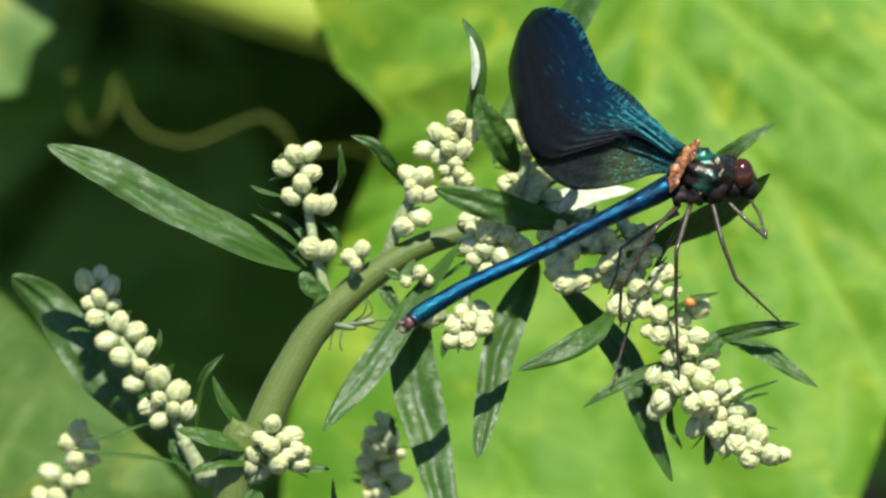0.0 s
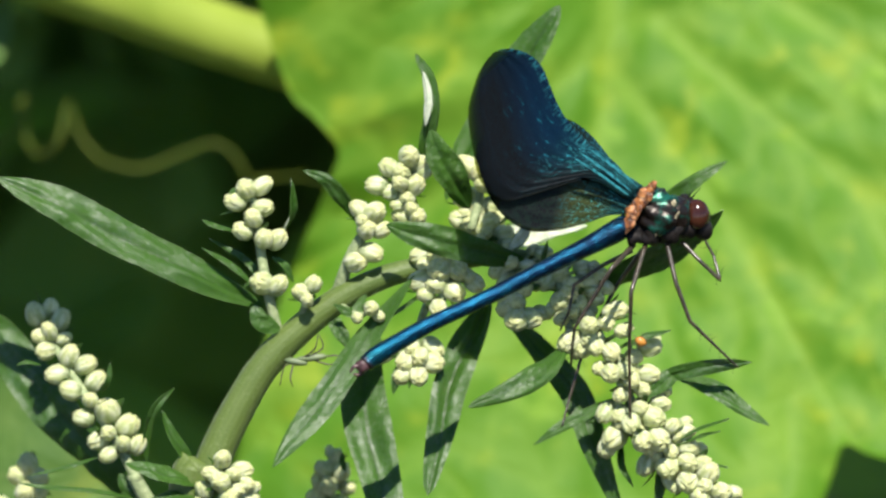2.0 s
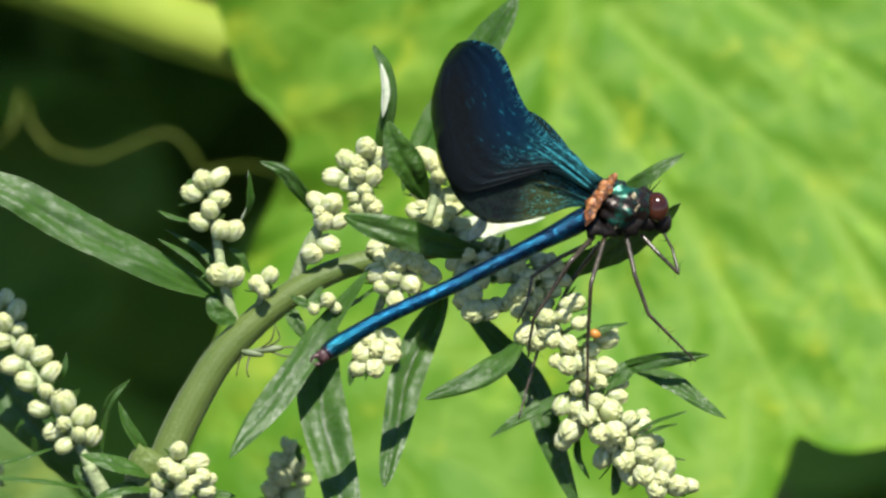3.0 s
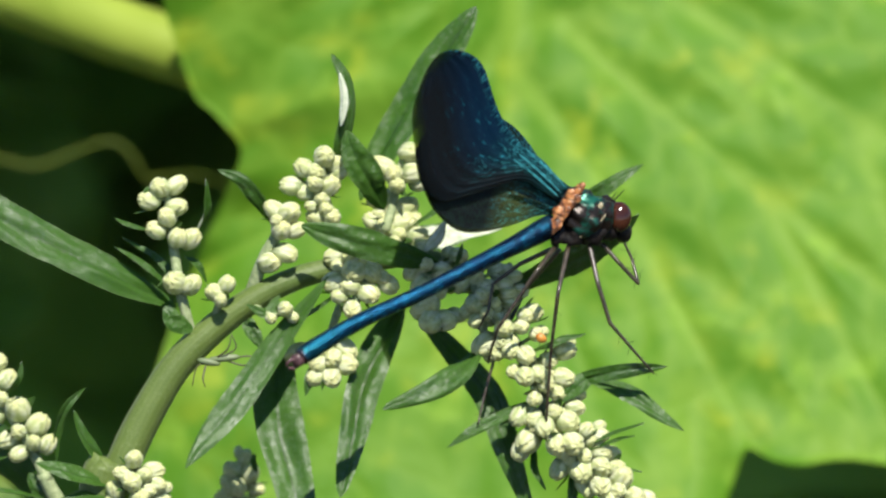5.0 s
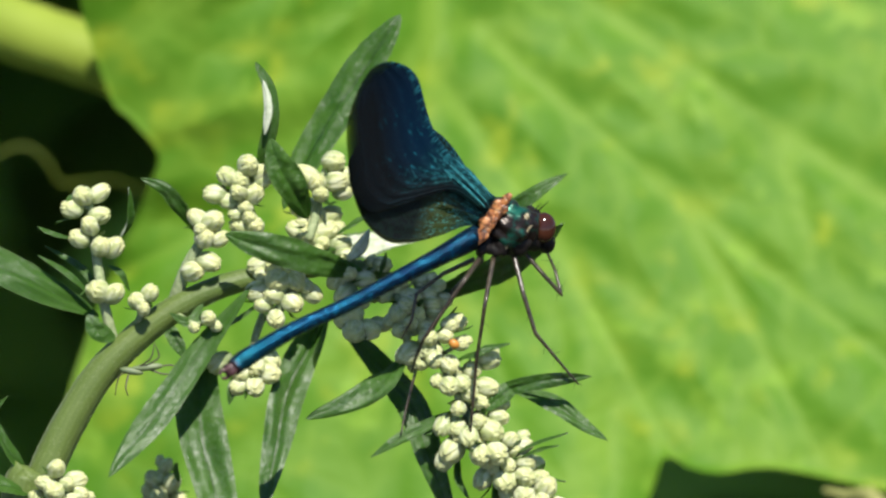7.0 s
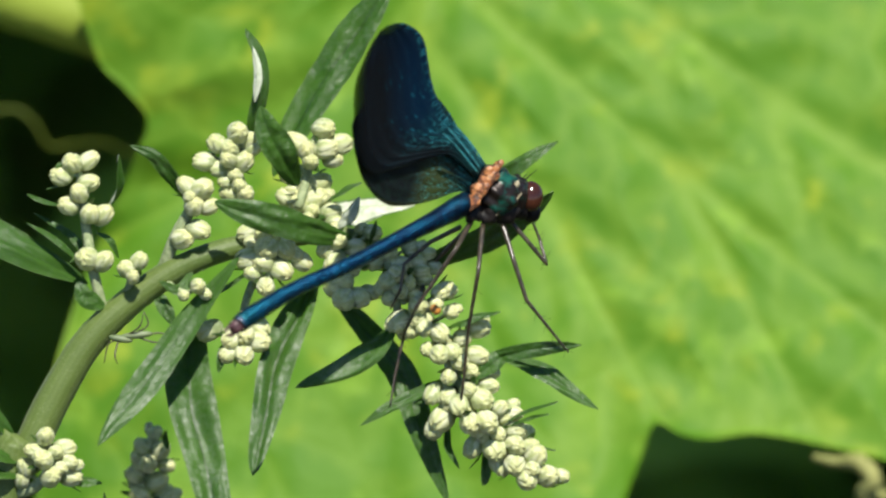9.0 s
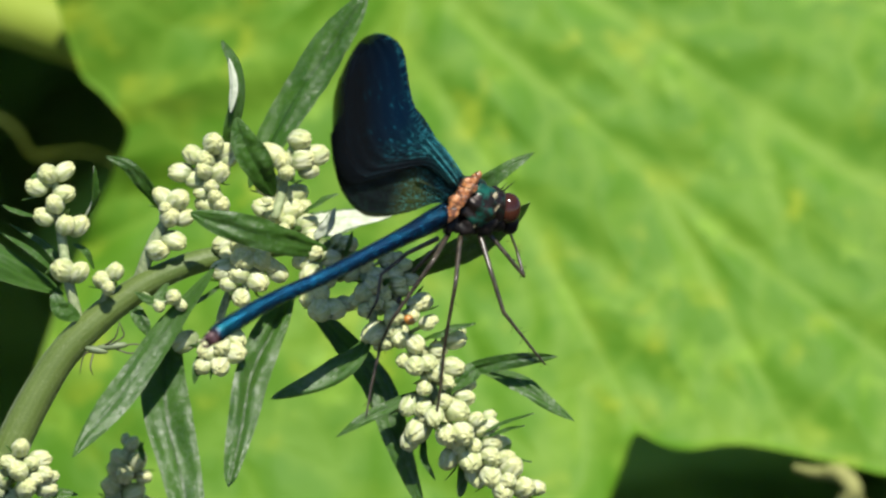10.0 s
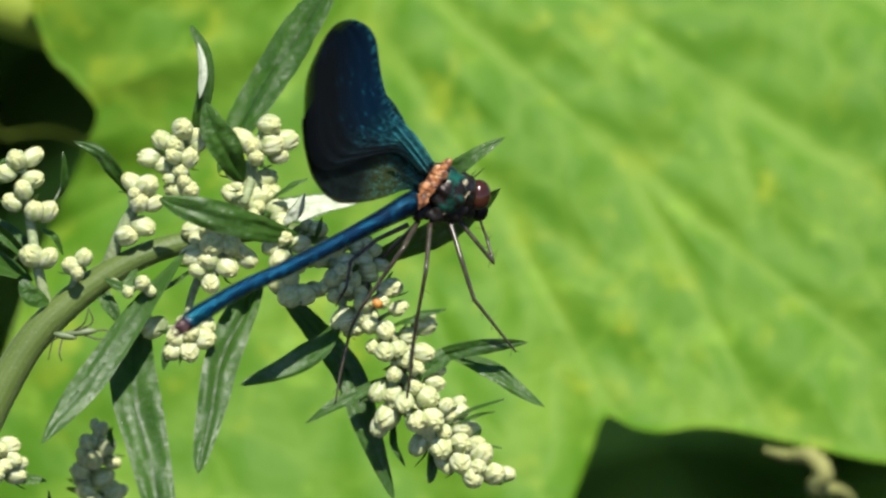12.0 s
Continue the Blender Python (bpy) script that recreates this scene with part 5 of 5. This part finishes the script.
    for a, b in ((P(12.18, 5.92, 10.4), P(7.37, 10.34, 15.6)), (P(11.56, 5.23, 11), P(6.48, 9.78, 16.8)), (P(11.25, 4.75, 11.3), P(5.75, 9.20, 17.4))):
        bm = bmesh.new()
        blade(bm, [a, (a + b) / 2 + P(-0.2, 0.3, 0.3), b], 0.52, (0.1, -0.8, 0.6), fold=0.4, peak=0.5, blunt=0.4, n=16, across=6, thick=0.06)
        part("wing_strut", bm, (STRUT, STRUT), fly, "teal shining wing strut")
    return fly, abdomen, wings


def build_small_life():
    mite = thing("orange_mite", MITE, "tiny orange mite on a flower bud", "insect")
    bm = bmesh.new()
    blob(bm, MITE, (0.72, 0.5, 0.55), Euler((0, 0.5, 0)).to_matrix(), 14, 10, 0.3)
    body = part("body", bm, ORANGE, mite)
    for k in range(6):
        a = k * math.pi / 3 + 0.3
        bm = bmesh.new()
        way = Vector((math.cos(a), -0.2, math.sin(a)))
        tube(bm, [MITE, MITE + way * 0.0009, MITE + way * 0.0012 + Vector((0, 0.0006, 0))], (0.05, 0.04, 0.02), n=4, sides=5)
        part("leg", bm, SPIDER_LEG, mite)

    spider = thing("small_spider", P(-30.47, -15.20, 2), "small pale green spider hanging below the stem", "spider")
    bm = bmesh.new()
    blob(bm, P(-31.37, -15.20, 2), (1.5, 0.5, 0.45), Euler((0, radians(10), 0)).to_matrix(), 14, 10, 0.1)
    blob(bm, P(-29.44, -14.72, 2), (2.1, 0.5, 0.45), Euler((0, radians(-6), 0)).to_matrix(), 14, 10, 0.15)
    part("body", bm, GHOST, spider)
    for path in ([P(-30.82, -14.93, 2), P(-29.06, -13.67, 3), P(-28.58, -11.95, 3)], [P(-30.13, -14.72, 2), P(-28.06, -13.55, 2), P(-28.61, -11.76, 2)], [P(-31.64, -15.34, 2), P(-32.01, -17.11, 3), P(-31.74, -18.20, 3)], [P(-31.92, -15.34, 2), P(-32.88, -15.89, 2), P(-33.36, -18.09, 2)],
                 [P(-28.75, -14.72, 2), P(-26.34, -14.51, 2), P(-25.45, -15.34, 2)], [P(-29.10, -15.06, 2), P(-27.24, -15.61, 2), P(-25.86, -15.20, 2)]):
        bm = bmesh.new()
        tube(bm, path, (0.13, 0.11, 0.06), n=8, sides=5)
        part("leg", bm, SPIDER_LEG, spider)
    return mite


build_ground()
build_thicket()
build_squash()
build_stalk()
build_tendril()
build_side_leaves()
build_mugwort()
build_side_sprig()
COLLAR = P(12.35, 3.82, 8)
damselfly, abdomen, wings = build_damselfly()
MITE = P(8.75, -12.10, 6.5)
orange_mite = build_small_life()


def motions():
    rows = []
    # seconds, shift right and up in mm, turn as an axis scaled by degrees (right, up, towards the viewer)
    for t, du, dv, a, b, c in (
        (0, -1.47, 0.00, -8.3, -9.4, 4.3),
        (0.5, -1.34, 0.07, -7.8, -9.2, 3.6),
        (1.5, -1.16, -0.24, -4.5, -8.2, 2.9),
        (2.7, -0.92, -0.34, -3.3, -7.6, 2.3),
        (4.3, -0.24, -0.10, -2.5, -1, 1.1),
        (5.5, 0.00, 0.00, 0, 0, 0),
        (6.7, 0.08, -0.16, 0.1, 1.6, -0.1),
        (8.3, -0.12, 0.04, -2.2, 8.2, -1.3),
        (9, -0.02, 0.00, -2.1, 8.7, -1.35),
        (9.5, 0.15, -0.03, -2.0, 9.0, -1.5),
        (10.2, 0.25, -0.05, -1.9, 9.3, -1.7),
        (11, 0.29, -0.11, -1.8, 9.6, -1.8),
        (12, 0.25, -0.18, -1.6, 9.8, -1.8),
    ):
        way = Vector((a, -c, b))
        turn = Quaternion(way.normalized(), radians(way.length)) if way.length > 1e-6 else Quaternion()
        rows.append((t, SPRIG @ Matrix.Translation(COLLAR + P(du, dv, 0)) @ turn.to_matrix().to_4x4()))
    walk(damselfly, rows)
    # each standing leg keeps its foot where it holds on
    for leg, hip, foot, stands in LEGS:
        if stands:
            keys = []
            for t, m in rows:
                there = (SPRIG.inverted() @ m).inverted() @ foot + COLLAR
                turn = (foot - hip).rotation_difference(there - hip)
                keys.append((t, Matrix.Translation(hip - COLLAR) @ turn.to_matrix().to_4x4()))
            walk(leg, keys)
    # the abdomen swings a little on the thorax: degrees sideways and up
    home = abdomen.location.copy()
    walk(abdomen, [(t, Matrix.Translation(home) @ pose(0, 0, 0, 0, up, aside)) for t, aside, up in (
        (0, -0.30, 0.00),
        (2.7, 0.00, 0.00),
        (5.5, 0.00, 0.00),
        (6.7, 0.20, 0.00),
        (8.3, 0.80, 0.00),
        (9.5, 0.20, 0.00),
        (12, 0.00, 0.00),
    )])
    # the wings close a little on their roots: degrees of lean and nod
    for one in wings:
        root = one.location.copy()
        walk(one, [(t, Matrix.Translation(root) @ pose(0, 0, 0, nod, lean, 0)) for t, lean, nod in (
            (0, 0.6, -2), (2.7, 0.4, -2), (4.3, 0, -0.5), (5.5, 0, 0), (6.7, 0.4, 1), (8.3, 1.6, 3.5), (10, 2.1, 3), (12, 2.3, 2.5))])
    walk(orange_mite, [(t, SPRIG @ Matrix.Translation(MITE + P(du, dv, 0))) for t, du, dv in (
        (0, 2.2, -0.8), (2.7, 1.9, -1.0), (4.3, 0.8, -0.4), (5.5, 0, 0), (8.3, -1.8, 0.5), (12, -2.5, 1.0))])


motions()
